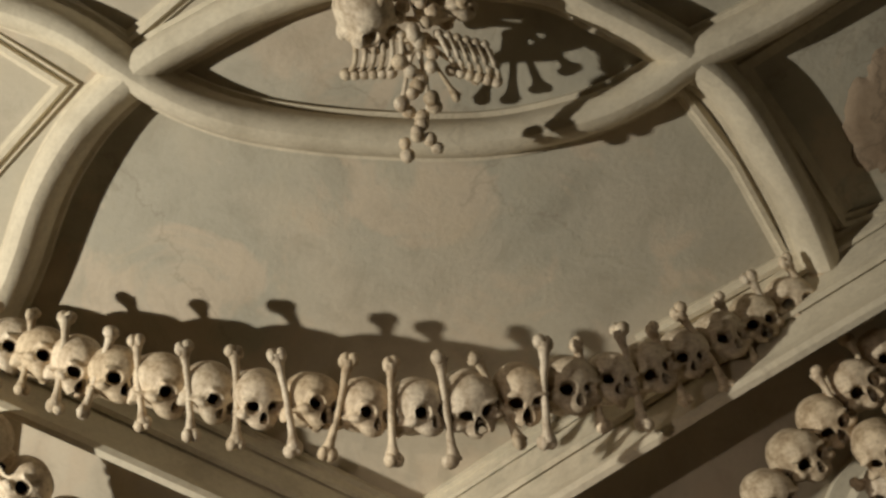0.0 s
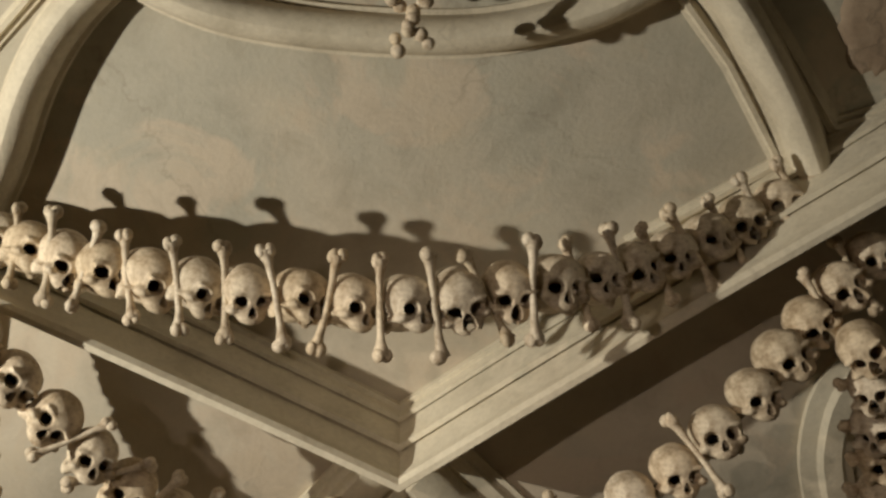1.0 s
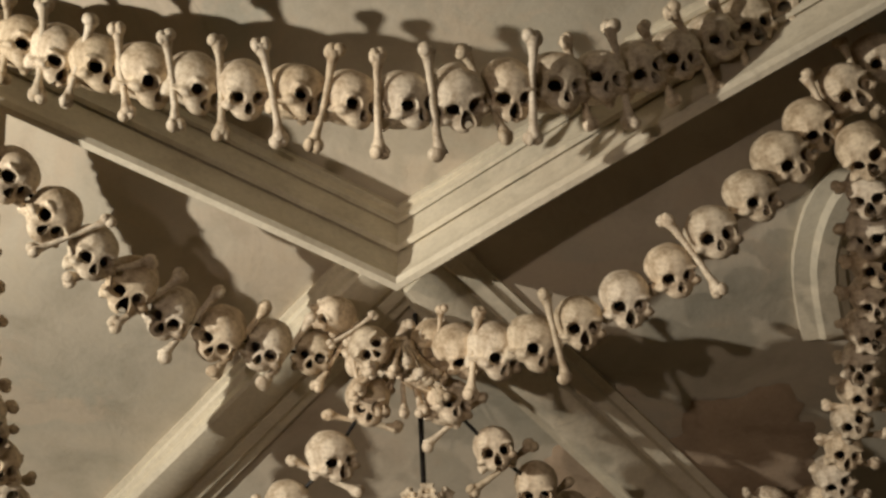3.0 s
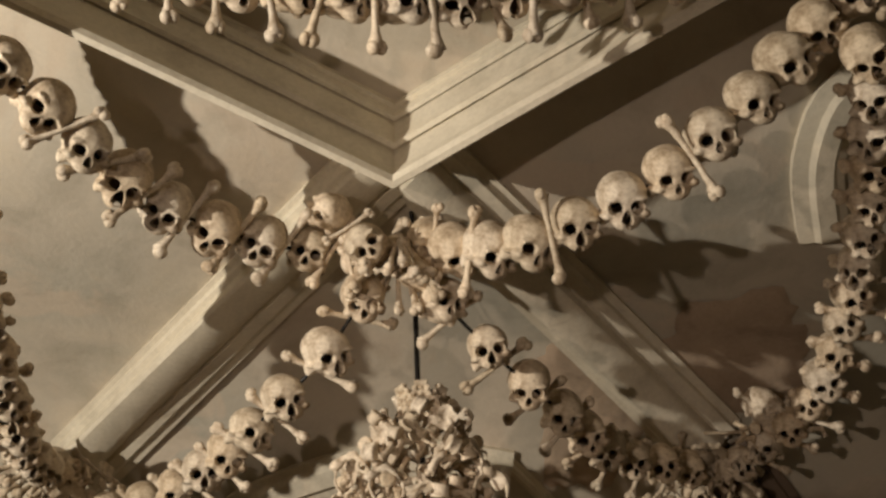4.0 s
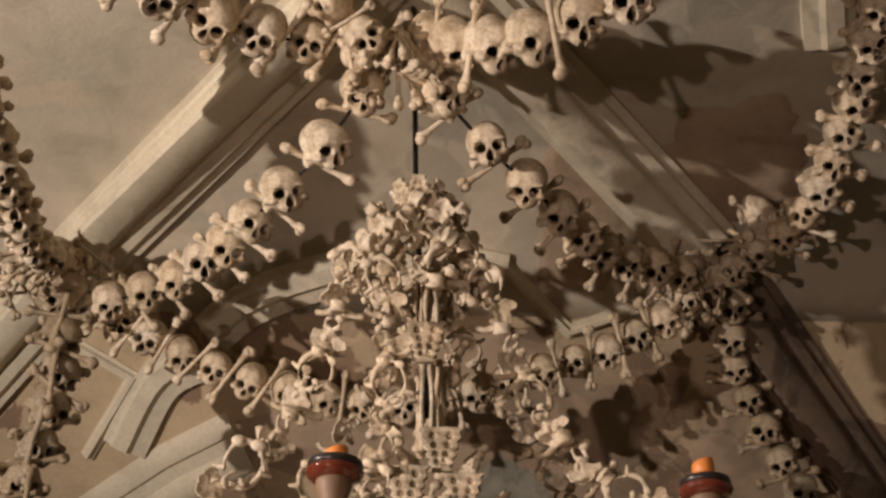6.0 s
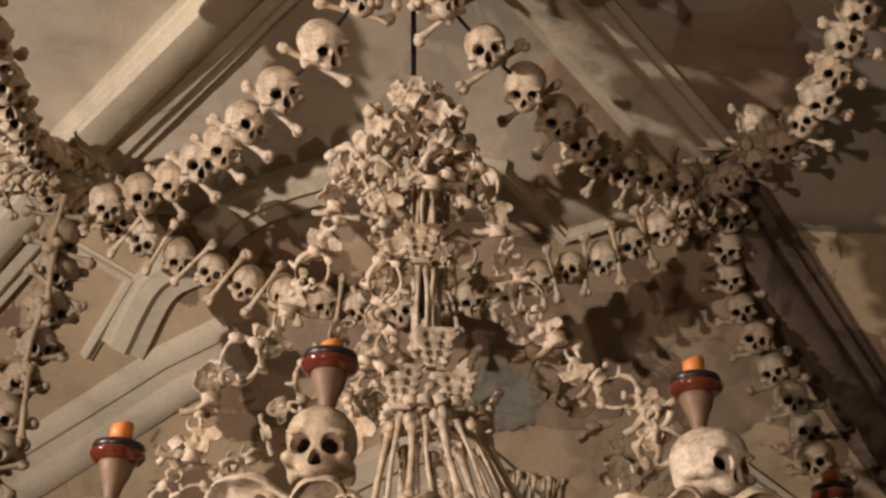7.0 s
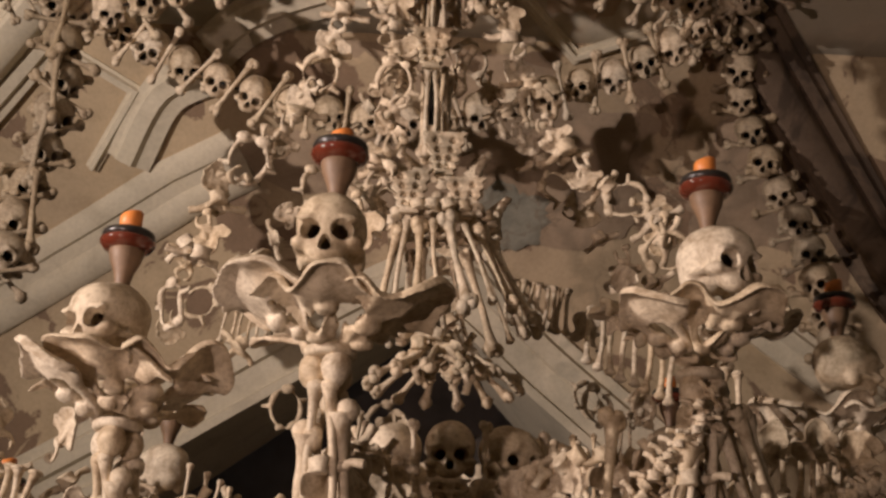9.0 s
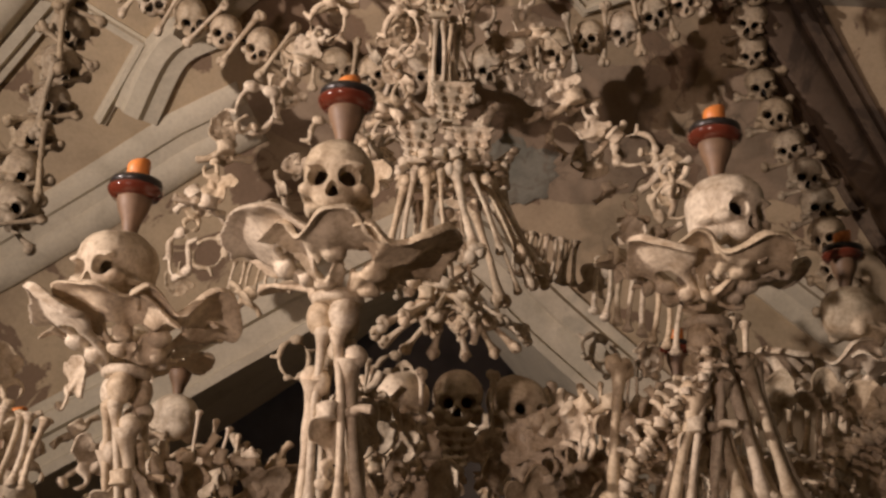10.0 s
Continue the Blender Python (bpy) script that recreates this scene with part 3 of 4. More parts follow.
def fused(me, grain):
    """The overlapping swellings of one bone run together into a single skin."""
    ob = bpy.data.objects.new("bone_blank", me)
    bpy.context.scene.collection.objects.link(ob)
    mod = ob.modifiers.new("fuse", "REMESH")
    mod.mode, mod.voxel_size, mod.use_smooth_shade = "VOXEL", grain, True
    dg = bpy.context.evaluated_depsgraph_get()
    out = bpy.data.meshes.new_from_object(ob.evaluated_get(dg))
    name, mat = me.name, me.materials[0]
    bpy.data.objects.remove(ob)
    bpy.data.meshes.remove(me)
    bm = bmesh.new()
    bm.from_mesh(out)
    bmesh.ops.smooth_vert(bm, verts=bm.verts, factor=0.5, use_axis_x=True, use_axis_y=True, use_axis_z=True)
    bm.to_mesh(out)
    bm.free()
    out.name = name
    out.materials.clear()
    out.materials.append(mat)
    return out


SKULLS = [skull_mesh("skull", k, BONE, b) for k, b in ((1, 0), (2, 0), (3, 0.5), (4, 0.0), (5, 0.8))]
SHADED_SKULLS = [skull_mesh("skull", k, SHADED_BONE, b) for k, b in ((6, 0), (7, 0.4))]
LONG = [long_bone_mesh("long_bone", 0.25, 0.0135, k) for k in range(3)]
SHADED_LONG = [long_bone_mesh("long_bone", 0.25, 0.0135, k, SHADED_BONE) for k in range(2)]
THIN = [thin_bone_mesh("thin_bone", 0.26, 0.0085, k) for k in range(3)]
VERT = [fused(vertebra_mesh("vertebra", k), 0.002) for k in range(2)]
HIP = [fused(hip_mesh("hip_bone", k), 0.0034) for k in range(3)]
BOWL_HIP = [fused(bowl_hip_mesh("hip_bone", k), 0.0032) for k in range(4)]
SACRUM = [sacrum_mesh("sacrum", k) for k in range(2)]
RING = [fused(ring_mesh("pelvic_ring", k), 0.0034) for k in range(3)]


def frame_of(at, fwd, up=(0, 0, 1), roll=0.0, scale=1.0):
    """A pose whose -y looks along fwd."""
    y = -Vector(fwd).normalized()
    z = Vector(up) - y * Vector(up).dot(y)
    z.normalize()
    x = y.cross(z)
    m = Matrix((x, y, z)).transposed().to_4x4()
    return Matrix.Translation(at) @ m @ pose(0, 0, 0, 0, roll, 0) @ Matrix.Scale(scale, 4)


def along(at, way, spin=0.0, scale=1.0):
    """A pose whose z runs along way."""
    return Matrix.Translation(at) @ Vector(way).to_track_quat("Z", "Y").to_matrix().to_4x4() @ pose(0, 0, 0, 0, 0, spin) @ Matrix.Scale(scale, 4)


def garland(pts, n, turn, seed, label, bones="one", lean=0.0, shaded=False, size=1.0, bone_at=None, off=0.07):
    """Skulls strung along a curve, each with long bones laid against it."""
    rnd = random.Random(seed)
    root = thing("skull_garland", pts[0], label, "skull garland", "bone garlands under the vault")
    inv = Matrix.Translation(-Vector(pts[0]))
    line = spline(pts, n)
    skulls, longs = (SHADED_SKULLS, SHADED_LONG) if shaded else (SKULLS, LONG)
    cord = bmesh.new()
    tube(cord, [Vector(p) - Vector(pts[0]) for p in spline(pts, n * 3)], [0.006] * (n * 3), 6)
    part("wire", cord, IRON, root)
    for i, p in enumerate(line):
        p = Vector(p)
        tan = Vector(line[min(i + 1, n - 1)]) - Vector(line[max(i - 1, 0)])
        tan.normalize()
        view = (VIEW - p).normalized()
        right = Vector((0, 0, 1)).cross(view).normalized() * 1
        up = view.cross(right)
        f = view + right * (turn[0] + rnd.uniform(-0.32, 0.32)) - up * (turn[1] + rnd.uniform(-0.22, 0.22))
        s = size * rnd.uniform(0.93, 1.06)
        placed("skull", rnd.choice(skulls), inv @ frame_of(p, f, up, rnd.uniform(-20, 20) + turn[2], s), root)
        if bone_at is not None and i not in bone_at:
            continue
        across = view.cross(tan).normalized()
        if across.dot(up) < 0:
            across = -across
        mid = p + tan * off * size + view * rnd.uniform(0.045, 0.085) * size
        if bones in ("one", "cross"):
            w = across + tan * (lean + rnd.uniform(-0.28, 0.28))
            placed("long_bone", rnd.choice(longs), inv @ along(mid, w if rnd.random() < 0.7 else -w, rnd.uniform(0, 360), rnd.uniform(0.82, 1.02) * size), root)
        if bones == "behind":
            w = across + tan * (lean + rnd.uniform(-0.25, 0.25))
            placed("long_bone", rnd.choice(longs), inv @ along(p + tan * 0.03 - view * 0.03 * size - up * 0.035, w, rnd.uniform(0, 360), rnd.uniform(0.85, 1.0) * size), root)
        if bones == "cross":
            w = across - tan * (lean + rnd.uniform(0.2, 0.6))
            placed("long_bone", rnd.choice(longs), inv @ along(mid - view * 0.09, w, rnd.uniform(0, 360), rnd.uniform(0.85, 1.0) * size), root)
    return root


G1 = [(-1.36, 1.9, 4.5), (-1.22, 1.89, 4.43), (-0.96, 1.88, 4.29), (-0.68, 1.9, 4.21), (-0.4, 1.91, 4.16), (-0.11, 1.95, 4.16), (0.19, 1.98, 4.25), (0.5, 2.05, 4.41), (0.79, 2.1, 4.62), (1.05, 2.09, 4.8), (1.26, 2.1, 4.94)]
G2 = [(-1.17, 1.86, 3.95), (-1.05, 2.1, 3.96), (-0.99, 2.21, 3.96), (-0.84, 2.56, 4.04), (-0.64, 2.81, 4.13), (-0.44, 3.02, 4.25), (-0.26, 3.12, 4.34)]
G3 = [(-0.02, 3.05, 4.3), (0.08, 2.93, 4.16), (0.27, 2.76, 4.03), (0.49, 2.6, 4.01), (0.69, 2.45, 4.04), (0.88, 2.29, 4.13), (1.1, 2.18, 4.34), (1.31, 2.08, 4.51)]
G4 = [(-0.24, 3.08, 4.09), (-0.38, 3.16, 3.89), (-0.57, 3.33, 3.79), (-0.8, 3.68, 3.83), (-1.06, 3.96, 3.87), (-1.42, 4.18, 3.91)]
G5 = [(0.02, 3.09, 4.08), (0.2, 3.21, 3.94), (0.42, 3.46, 3.9), (0.66, 3.85, 3.98), (1.0, 4.18, 4.12)]
G6 = [(-1.36, 4.18, 3.93), (-0.95, 4.19, 3.71), (-0.56, 4.21, 3.58), (-0.08, 4.27, 3.55), (0.25, 4.31, 3.67), (0.74, 4.37, 3.88), (1.06, 4.39, 4.12)]
G7 = [(1.31, 2.35, 4.42), (1.40, 2.67, 4.38), (1.46, 3.05, 4.35), (1.49, 3.43, 4.31), (1.45, 3.95, 4.25), (1.24, 4.3, 4.21)]
def outward(pts, k0, k1):
    """The same swag hung further from the visitor, or nearer, by k0 at its start and k1 at its end."""
    ks = np.linspace(k0, k1, len(pts))
    return [tuple(VIEW + (Vector(p) - VIEW) * float(k)) for p, k in zip(pts, ks)]


G1, G2, G3 = outward(G1, 1.02, 0.93), outward(G2, 1.10, 0.94), outward(G3, 0.94, 0.98)
G4, G5, G7 = outward(G4, 0.95, 1.0), outward(G5, 0.95, 1.0), outward(G7, 0.9, 0.98)

garland(G1, 21, (0.42, 0.02, 4), 11, "ivory skulls strung in a swag with upright long bones between", lean=-0.15, size=1.05)
garland(G2, 10, (0.1, 0.12, 20), 12, "ivory skulls in a sagging swag with slanting long bones", "one", 0.5, size=1.04, bone_at=(2, 3, 4, 5, 6, 7, 8, 9))
garland(G3, 13, (0.25, 0.10, -2), 13, "pale skulls hanging in a rising swag with few bones", "one", 0.2, size=1.02, bone_at=(1, 3, 6, 10, 11))
garland(G4, 10, (0.25, 0.08, 0), 14, "skulls over crossed long bones in a slanting swag", "behind", 0.3, size=0.96)
garland(G5, 9, (0.15, 0.08, 0), 15, "skulls over crossed long bones in a slanting swag", "behind", 0.3, size=0.96)
garland(G6, 19, (0.1, 0.05, 0), 16, "small skulls in a swag behind the chandelier", "one", 0.1, size=0.95)
garland(G7, 15, (-0.1, 0.08, 0), 17, "skulls and paired long bones hanging along the vault", "behind", 0.5, size=0.98)


# ---- heaps of bones on the boss and the capitals ----
def bone_heap(at, reach, n, seed, label, shaded=False):
    rnd = random.Random(seed)
    root = thing("bone_cluster", at, label, "bone cluster", "bone clusters on the ribs")
    pool = [("skull", SHADED_SKULLS if shaded else SKULLS, 0.85), ("long_bone", SHADED_LONG if shaded else LONG, 0.75), ("vertebra", VERT, 1.5), ("hip_bone", HIP, 0.75), ("sacrum", SACRUM, 1.0)]
    for i in range(n):
        kind, meshes, s = pool[(0, 1, 2, 3, 1, 4, 2)[i % 7]]
        p = Vector((rnd.gauss(0, 0.5), rnd.gauss(0, 0.35), rnd.gauss(0, 0.5)))
        p = Vector((p.x * reach[0], p.y * reach[1], p.z * reach[2]))
        turn = Euler([rnd.uniform(-1.2, 1.2), rnd.uniform(-1.5, 1.5), rnd.uniform(-1.0, 1.0)]).to_matrix().to_4x4()
        placed(kind, rnd.choice(meshes), Matrix.Translation(p) @ turn @ Matrix.Scale(s * rnd.uniform(0.85, 1.1), 4), root)
    return root


boss_heap = bone_heap((-0.12, 2.88, 4.12), (0.26, 0.12, 0.16), 22, 31, "dense cluster of skulls and long bones round the keystone")
rnd = random.Random(5)
for i in range(20):
    a = 2 * math.pi * i / 20
    top = Vector((0.03 * math.sin(a), 0.03 * math.cos(a) - 0.03, -0.02))
    low = Vector((0.13 * math.sin(a) + rnd.uniform(-0.02, 0.02), 0.10 * math.cos(a) - 0.05, -0.20 + rnd.uniform(-0.05, 0.03)))
    placed("long_bone", LONG[i % 3], along((top + low) / 2, low - top, rnd.uniform(0, 360), 0.84), boss_heap)
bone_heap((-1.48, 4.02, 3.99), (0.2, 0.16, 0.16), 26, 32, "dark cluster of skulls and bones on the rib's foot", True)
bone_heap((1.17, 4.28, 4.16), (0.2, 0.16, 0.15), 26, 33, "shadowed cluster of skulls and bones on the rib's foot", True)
bone_heap((1.38, 4.0, 4.22), (0.14, 0.14, 0.10), 14, 34, "knot of pale vertebrae and skull fragments on the swag")

COL_L = [(-1.458, 4.075, 3.9), (-1.40, 4.12, 3.66), (-1.417, 4.125, 3.331), (-1.46, 4.08, 3.1), (-1.455, 4.03, 2.85)]
COL_R = [(1.255, 4.415, 4.12), (1.277, 4.58, 4.018), (1.329, 4.697, 3.889), (1.426, 4.772, 3.684), (1.507, 4.812, 3.544), (1.56, 4.78, 3.38), (1.60, 4.77, 3.2), (1.633, 4.683, 2.887)]
G0 = [(-1.383, 2.018, 4.422), (-1.373, 2.199, 4.298), (-1.379, 2.385, 4.171), (-1.388, 2.572, 4.036), (-1.397, 2.762, 3.939), (-1.403, 2.967, 3.91), (-1.416, 3.263, 3.868), (-1.441, 3.636, 3.872), (-1.444, 3.99, 4.001)]
# pier strings take the darker bone, shade put into the colour
col = garland(COL_L, 8, (0.5, 0.25, 10), 18, "darkened skulls and crossed long bones hanging straight down", "cross", 0.5, True)
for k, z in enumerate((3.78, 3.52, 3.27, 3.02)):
    placed("long_bone", SHADED_LONG[k % 2], Matrix.Translation(-Vector(COL_L[0])) @ along((-1.40 + 0.02 * (k % 2), 4.02, z), (0.08 * (-1) ** k, 0, 1), 50 * k, 1.15), col)
garland(COL_R, 11, (0.0, 0.1, 0), 19, "skulls over crossed bones hanging down the pier, shade in their colour", "behind", 0.3, True)
garland(G0, 22, (0.3, 0.2, 0), 20, "ivory skulls and long bones in a swag along the vault", "behind", 0.5, size=0.92)


# ---- the bone rosette under the crown of the vault ----
def rosette():
    root = thing("bone_rosette", (-0.05, 1.2, 4.95), "skull, rib bones and joint balls fixed under the vault", "bone ornament")
    inv = Matrix.Translation((0.05, -1.2, -4.95))
    placed("skull", SKULLS[0], inv @ frame_of((-0.205, 1.12, 4.99), (0.55, 0.25, -0.8), (-0.3, -1, 0.3), 0, 1.2), root)
    placed("skull", SKULLS[3], inv @ frame_of((0.03, 1.10, 5.06), (0.9, -0.3, -0.4), (0.2, -1, 0.3), 0, 1.1), root)
    for k in range(34):
        u = k / 33
        p = Vector((-0.055 + 0.03 * math.sin(k * 2.4), 1.02 + 0.47 * u, 5.0 - 0.2 * u)) + Vector((0.021 * (-1) ** k, 0, 0.012 * math.cos(k)))
        bm = bmesh.new()
        ball(bm, p - Vector((-0.05, 1.2, 4.95)), random.Random(k).uniform(0.019, 0.026), (1, 1, 0.92))
        for v in bm.verts:
            v.co += 0.002 * noise.noise_vector(v.co * 40)
        part("joint_ball", bm, BONE, root)
    for side, x0 in ((-1, -0.235), (1, 0.01)):
        for k in range(6):
            p = Vector((x0 + 0.027 * k - 0.01 * side * 0, 1.17 + 0.008 * k * (side > 0), 4.95))
            bm = bmesh.new()
            o = p - Vector((-0.05, 1.2, 4.95))
            tube(bm, [o + Vector((0.016 * math.sin(2.4 * t) + side * 0.03 * t, 0.10 * t, -0.045 * math.sin(3 * t))) for t in np.linspace(0, 1, 9)], [0.0085] * 9, 7)
            ball(bm, o + Vector((side * 0.035, 0.115, 0)), 0.02)
            ball(bm, o, 0.016)
            part("rib_bone", bm, BONE, root)
    for k in range(8):
        a = radians(-160 + 45 * k)
        p = Vector((-0.05, 0.86, 4.98))
        w = Vector((math.cos(a), math.sin(a) * 0.7, -0.15))
        placed("long_bone", LONG[k % 3], inv @ along(p + w * 0.17, w, 30 * k, 1.0), root)
    for k in range(5):
        placed("long_bone", LONG[k % 3], inv @ along((-0.12 + 0.01 * k, 1.0 + 0.055 * k, 5.13 - 0.02 * k), (1, 0.06 * (k - 2), -0.05), 60 * k, 1.05), root)
    for k in range(5):
        a = radians(15 + 22 * k)
        placed("long_bone", LONG[k % 3], inv @ along(Vector((-0.06, 1.22, 5.08)) + 0.13 * Vector((math.cos(a), math.sin(a), -0.1)), (math.cos(a), math.sin(a), -0.1), 40 * k, 0.8), root)
    bm = bmesh.new()
    tube(bm, [(0, -0.1, 0.05), (0, -0.1, 0.62)], [0.012, 0.012], 8)
    part("hanger", bm, IRON, root)
    root.location = VIEW + (Vector(root.location) - VIEW) * 0.925
    root.scale = (0.925, 0.925, 0.925)


rosette()


# ---- the chandelier ----
AXIS = Vector((0.0, 3.12, 0.0))
chandelier = thing("bone_chandelier", (0, 3.12, 4.45), "large ivory bone chandelier with skulls and candles on an iron rod", "chandelier")
UNDER = Matrix.Translation((0, -3.12, -4.45))


def hang(kind, mesh, m, parent=None):
    return placed(kind, mesh, UNDER @ m, parent or chandelier)


def lathe(bm, prof, seg=28, at=(0, 0, 0)):
    rows = [[bm.verts.new((at[0] + r * math.cos(2 * math.pi * k / seg), at[1] + r * math.sin(2 * math.pi * k / seg), at[2] + z)) for k in range(seg)] for r, z in prof]
    for r0, r1 in zip(rows, rows[1:]):
        for k in range(seg):
            bm.faces.new((r0[k], r0[(k + 1) % seg], r1[(k + 1) % seg], r1[k]))
    bm.faces.new(rows[0]), bm.faces.new(rows[-1])
    bmesh.ops.recalc_face_normals(bm, faces=bm.faces)


bm = bmesh.new()
tube(bm, [(-0.09, -0.05, 0.1), (-0.075, -0.03, -0.25), (-0.06, 0.0, -0.72), (-0.03, 0, -1.2), (-0.01, 0.0, -1.5)], [0.009] * 5, 10)
part("rod", bm, IRON, chandelier)

rnd = random.Random(77)
# crown: sacra on top, hip bones, then knots of vertebrae
for k in range(7):
    a = 2 * math.pi * (k + 0.25) / 7
    out = Vector((math.cos(a), math.sin(a), 0))
    c = Vector((-0.05, 3.1, 0))
    hang("sacrum", SACRUM[k % 2], frame_of(c + out * 0.075 + Vector((0, 0, 3.66)), out + Vector((0, 0, -0.2)), (0, 0, -1), 0, 0.9))
    hang("hip_bone", HIP[k % 3], frame_of(c + out * 0.12 + Vector((0, 0, 3.55)), out + Vector((0, 0, -0.3)), (rnd.uniform(-1, 1), rnd.uniform(-1, 1), 1), 0, 0.6))
    hang("vertebra", VERT[k % 2], frame_of(c + out * 0.15 + Vector((0, 0, 3.56)), out, (0, 0, 1), rnd.uniform(0, 360), 1.6))
for ring_z, ring_r, n in ((3.46, 0.16, 16), (3.40, 0.20, 18), (3.33, 0.13, 14)):
    for k in range(n):
        a = 2 * math.pi * (k + rnd.random() * 0.5) / n
        out = Vector((math.cos(a), math.sin(a), 0))
        p = Vector((-0.04, 3.1, ring_z + rnd.uniform(-0.035, 0.035))) + out * ring_r * rnd.uniform(0.85, 1.1)
        mesh, kind, s = ((VERT[k % 2], "vertebra", 1.5), (HIP[k % 3], "hip_bone", 0.55), (VERT[k % 2], "vertebra", 1.7))[k % 3]
        hang(kind, mesh, frame_of(p, out + Vector(noise.random_unit_vector()) * 0.6, (0.2, 0, 1), rnd.uniform(0, 360), s))
# centre column
for z0, z1, c, n, r in ((3.44, 3.19, Vector((-0.02, 3.1, 0)), 9, 0.028), (3.10, 2.86, Vector((0.0, 3.13, 0)), 11, 0.034)):
    for k in range(n):
        a = 2 * math.pi * k / n
        p = c + Vector((r * math.cos(a), r * math.sin(a), (z0 + z1) / 2))
        hang("thin_bone", THIN[k % 3], along(p, (0.06 * math.cos(a) + 0.03, 0.06 * math.sin(a), 1 if k % 2 else -1), 50 * k, (z0 - z1) / 0.25))
for at, s in (((-0.019, 3.035, 3.14), 1.08), ((0.028, 3.03, 2.815), 1.08), ((-0.06, 3.02, 2.70), 1.1), ((0.085, 3.03, 2.69), 1.0)):
    for a in (0, 115, 240):
        q = Matrix.Rotation(radians(a), 3, "Z")
        c = Vector((at[0], 3.14, at[2]))
        hang("sacrum", SACRUM[a % 2], frame_of(c + q @ (Vector(at) - c), q @ Vector((0, -1, -0.1)), (0, 0, 1), 0, s))
# fan of forearm bones under the column
for k in range(20):
    a = 2 * math.pi * k / 20 + 0.1
    out = Vector((math.cos(a), math.sin(a), 0))
    p0 = Vector((0.03, 3.14, 2.63)) + out * 0.12
    p1 = Vector((0.08, 3.16, 2.36)) + out * 0.22
    hang("long_bone" if k % 2 else "thin_bone", (LONG if k % 2 else THIN)[k % 3], along((p0 + p1) / 2, p1 - p0, 40 * k, 0.92 if k % 3 else 1.08))
    hang("vertebra", VERT[k % 2], frame_of(p0 + Vector((0, 0, 0.03)), out, (0, 0, 1), rnd.uniform(-30, 30), 1.2))
# knot and ring of skulls beneath
for k in range(14):
    a = 2 * math.pi * k / 14
    out = Vector((math.cos(a), math.sin(a), 0))
    hang("long_bone", LONG[k % 3], along(Vector((0.05, 3.14, 2.27)) + out * 0.11, out + Vector((0, 0, -0.7)), 31 * k, 0.8))
    hang("vertebra", VERT[k % 2], frame_of(Vector((0.05, 3.14, 2.30 + rnd.uniform(-0.05, 0.05))) + out * 0.09, out, (0, 0, 1), 20 * k, 1.4))
for k in range(11):
    a = 2 * math.pi * k / 11 - 1.62
    out = Vector((math.cos(a), math.sin(a), 0))
    hang("skull", SKULLS[k % 5], frame_of(Vector((0.08, 3.14, 1.99)) + out * 0.25, out + Vector((0, 0, -0.15)), (0, 0, 1), rnd.uniform(-6, 6), 0.86))
    hang("sacrum", SACRUM[k % 2], frame_of(Vector((0.08, 3.14, 1.87)) + out * 0.30, out, (0, 0, 1), 0, 0.9))
    hang("long_bone", LONG[k % 3], along(Vector((0.08, 3.14, 1.97)) + (Matrix.Rotation(0.28, 3, "Z") @ out) * 0.29, (0, 0, 1), 40 * k, 0.6))
for k in range(22):
    a = 2 * math.pi * k / 22
    out = Vector((math.cos(a), math.sin(a), 0))
    hang("hip_bone", HIP[k % 3], frame_of(Vector((0.08, 3.14, 1.74 - 0.10 * (k % 2))) + out * 0.34, out + Vector((0, 0, -0.3)), (0, 0, 1), 180 * (k % 2), 0.8))


def bone_chain(pts, n, seed, size=1.0):
    """Pelvic rings, hip bones and vertebrae linked into a hanging string."""
    rnd = random.Random(seed)
    line = spline(pts, n)
    for i, p in enumerate(line):
        p = Vector(p)
        tan = (Vector(line[min(i + 1, n - 1)]) - Vector(line[max(i - 1, 0)])).normalized()
        view = (VIEW - p).normalized() + 0.5 * Vector(noise.random_unit_vector())
        kind = ("pelvic_ring", "hip_bone", "vertebra", "hip_bone", "vertebra")[i % 5]
        mesh, s = {"pelvic_ring": (RING[i % 3], 0.85), "hip_bone": (HIP[i % 3], 0.62), "vertebra": (VERT[i % 2], 1.5)}[kind]
        hang(kind, mesh, frame_of(p, view, tan, rnd.uniform(-40, 40), s * size * rnd.uniform(0.9, 1.1)))


LC = [(-0.24, 3.0, 3.36), (-0.284, 3.0, 3.115), (-0.332, 2.978, 2.962), (-0.40, 2.94, 2.79), (-0.50, 2.9, 2.66), (-0.56, 2.9, 2.45)]
RC = [(0.146, 3.02, 3.32), (0.234, 3.03, 3.071), (0.328, 3.05, 2.881), (0.46, 3.02, 2.726), (0.554, 2.95, 2.636), (0.55, 2.75, 2.45)]
MC = [(-0.14, 2.92, 3.28), (-0.118, 2.89, 3.107), (-0.108, 2.83, 2.917), (-0.093, 2.80, 2.745), (-0.13, 2.7, 2.6), (-0.15, 2.5, 2.4)]
bone_chain(LC, 15, 1)
bone_chain(RC, 16, 2)
bone_chain(MC, 14, 3, 0.95)
for k, (a, b) in enumerate((((-0.1, 3.35, 3.3), (-0.75, 3.6, 2.5)), ((0.1, 3.35, 3.3), (0.8, 3.4, 2.5)), ((0, 3.4, 3.3), (0.1, 3.95, 2.5)))):
    mid = (Vector(a) + Vector(b)) / 2 + Vector((0, 0, -0.12))
    bone_chain([a, mid, b], 12, 10 + k, 0.9)


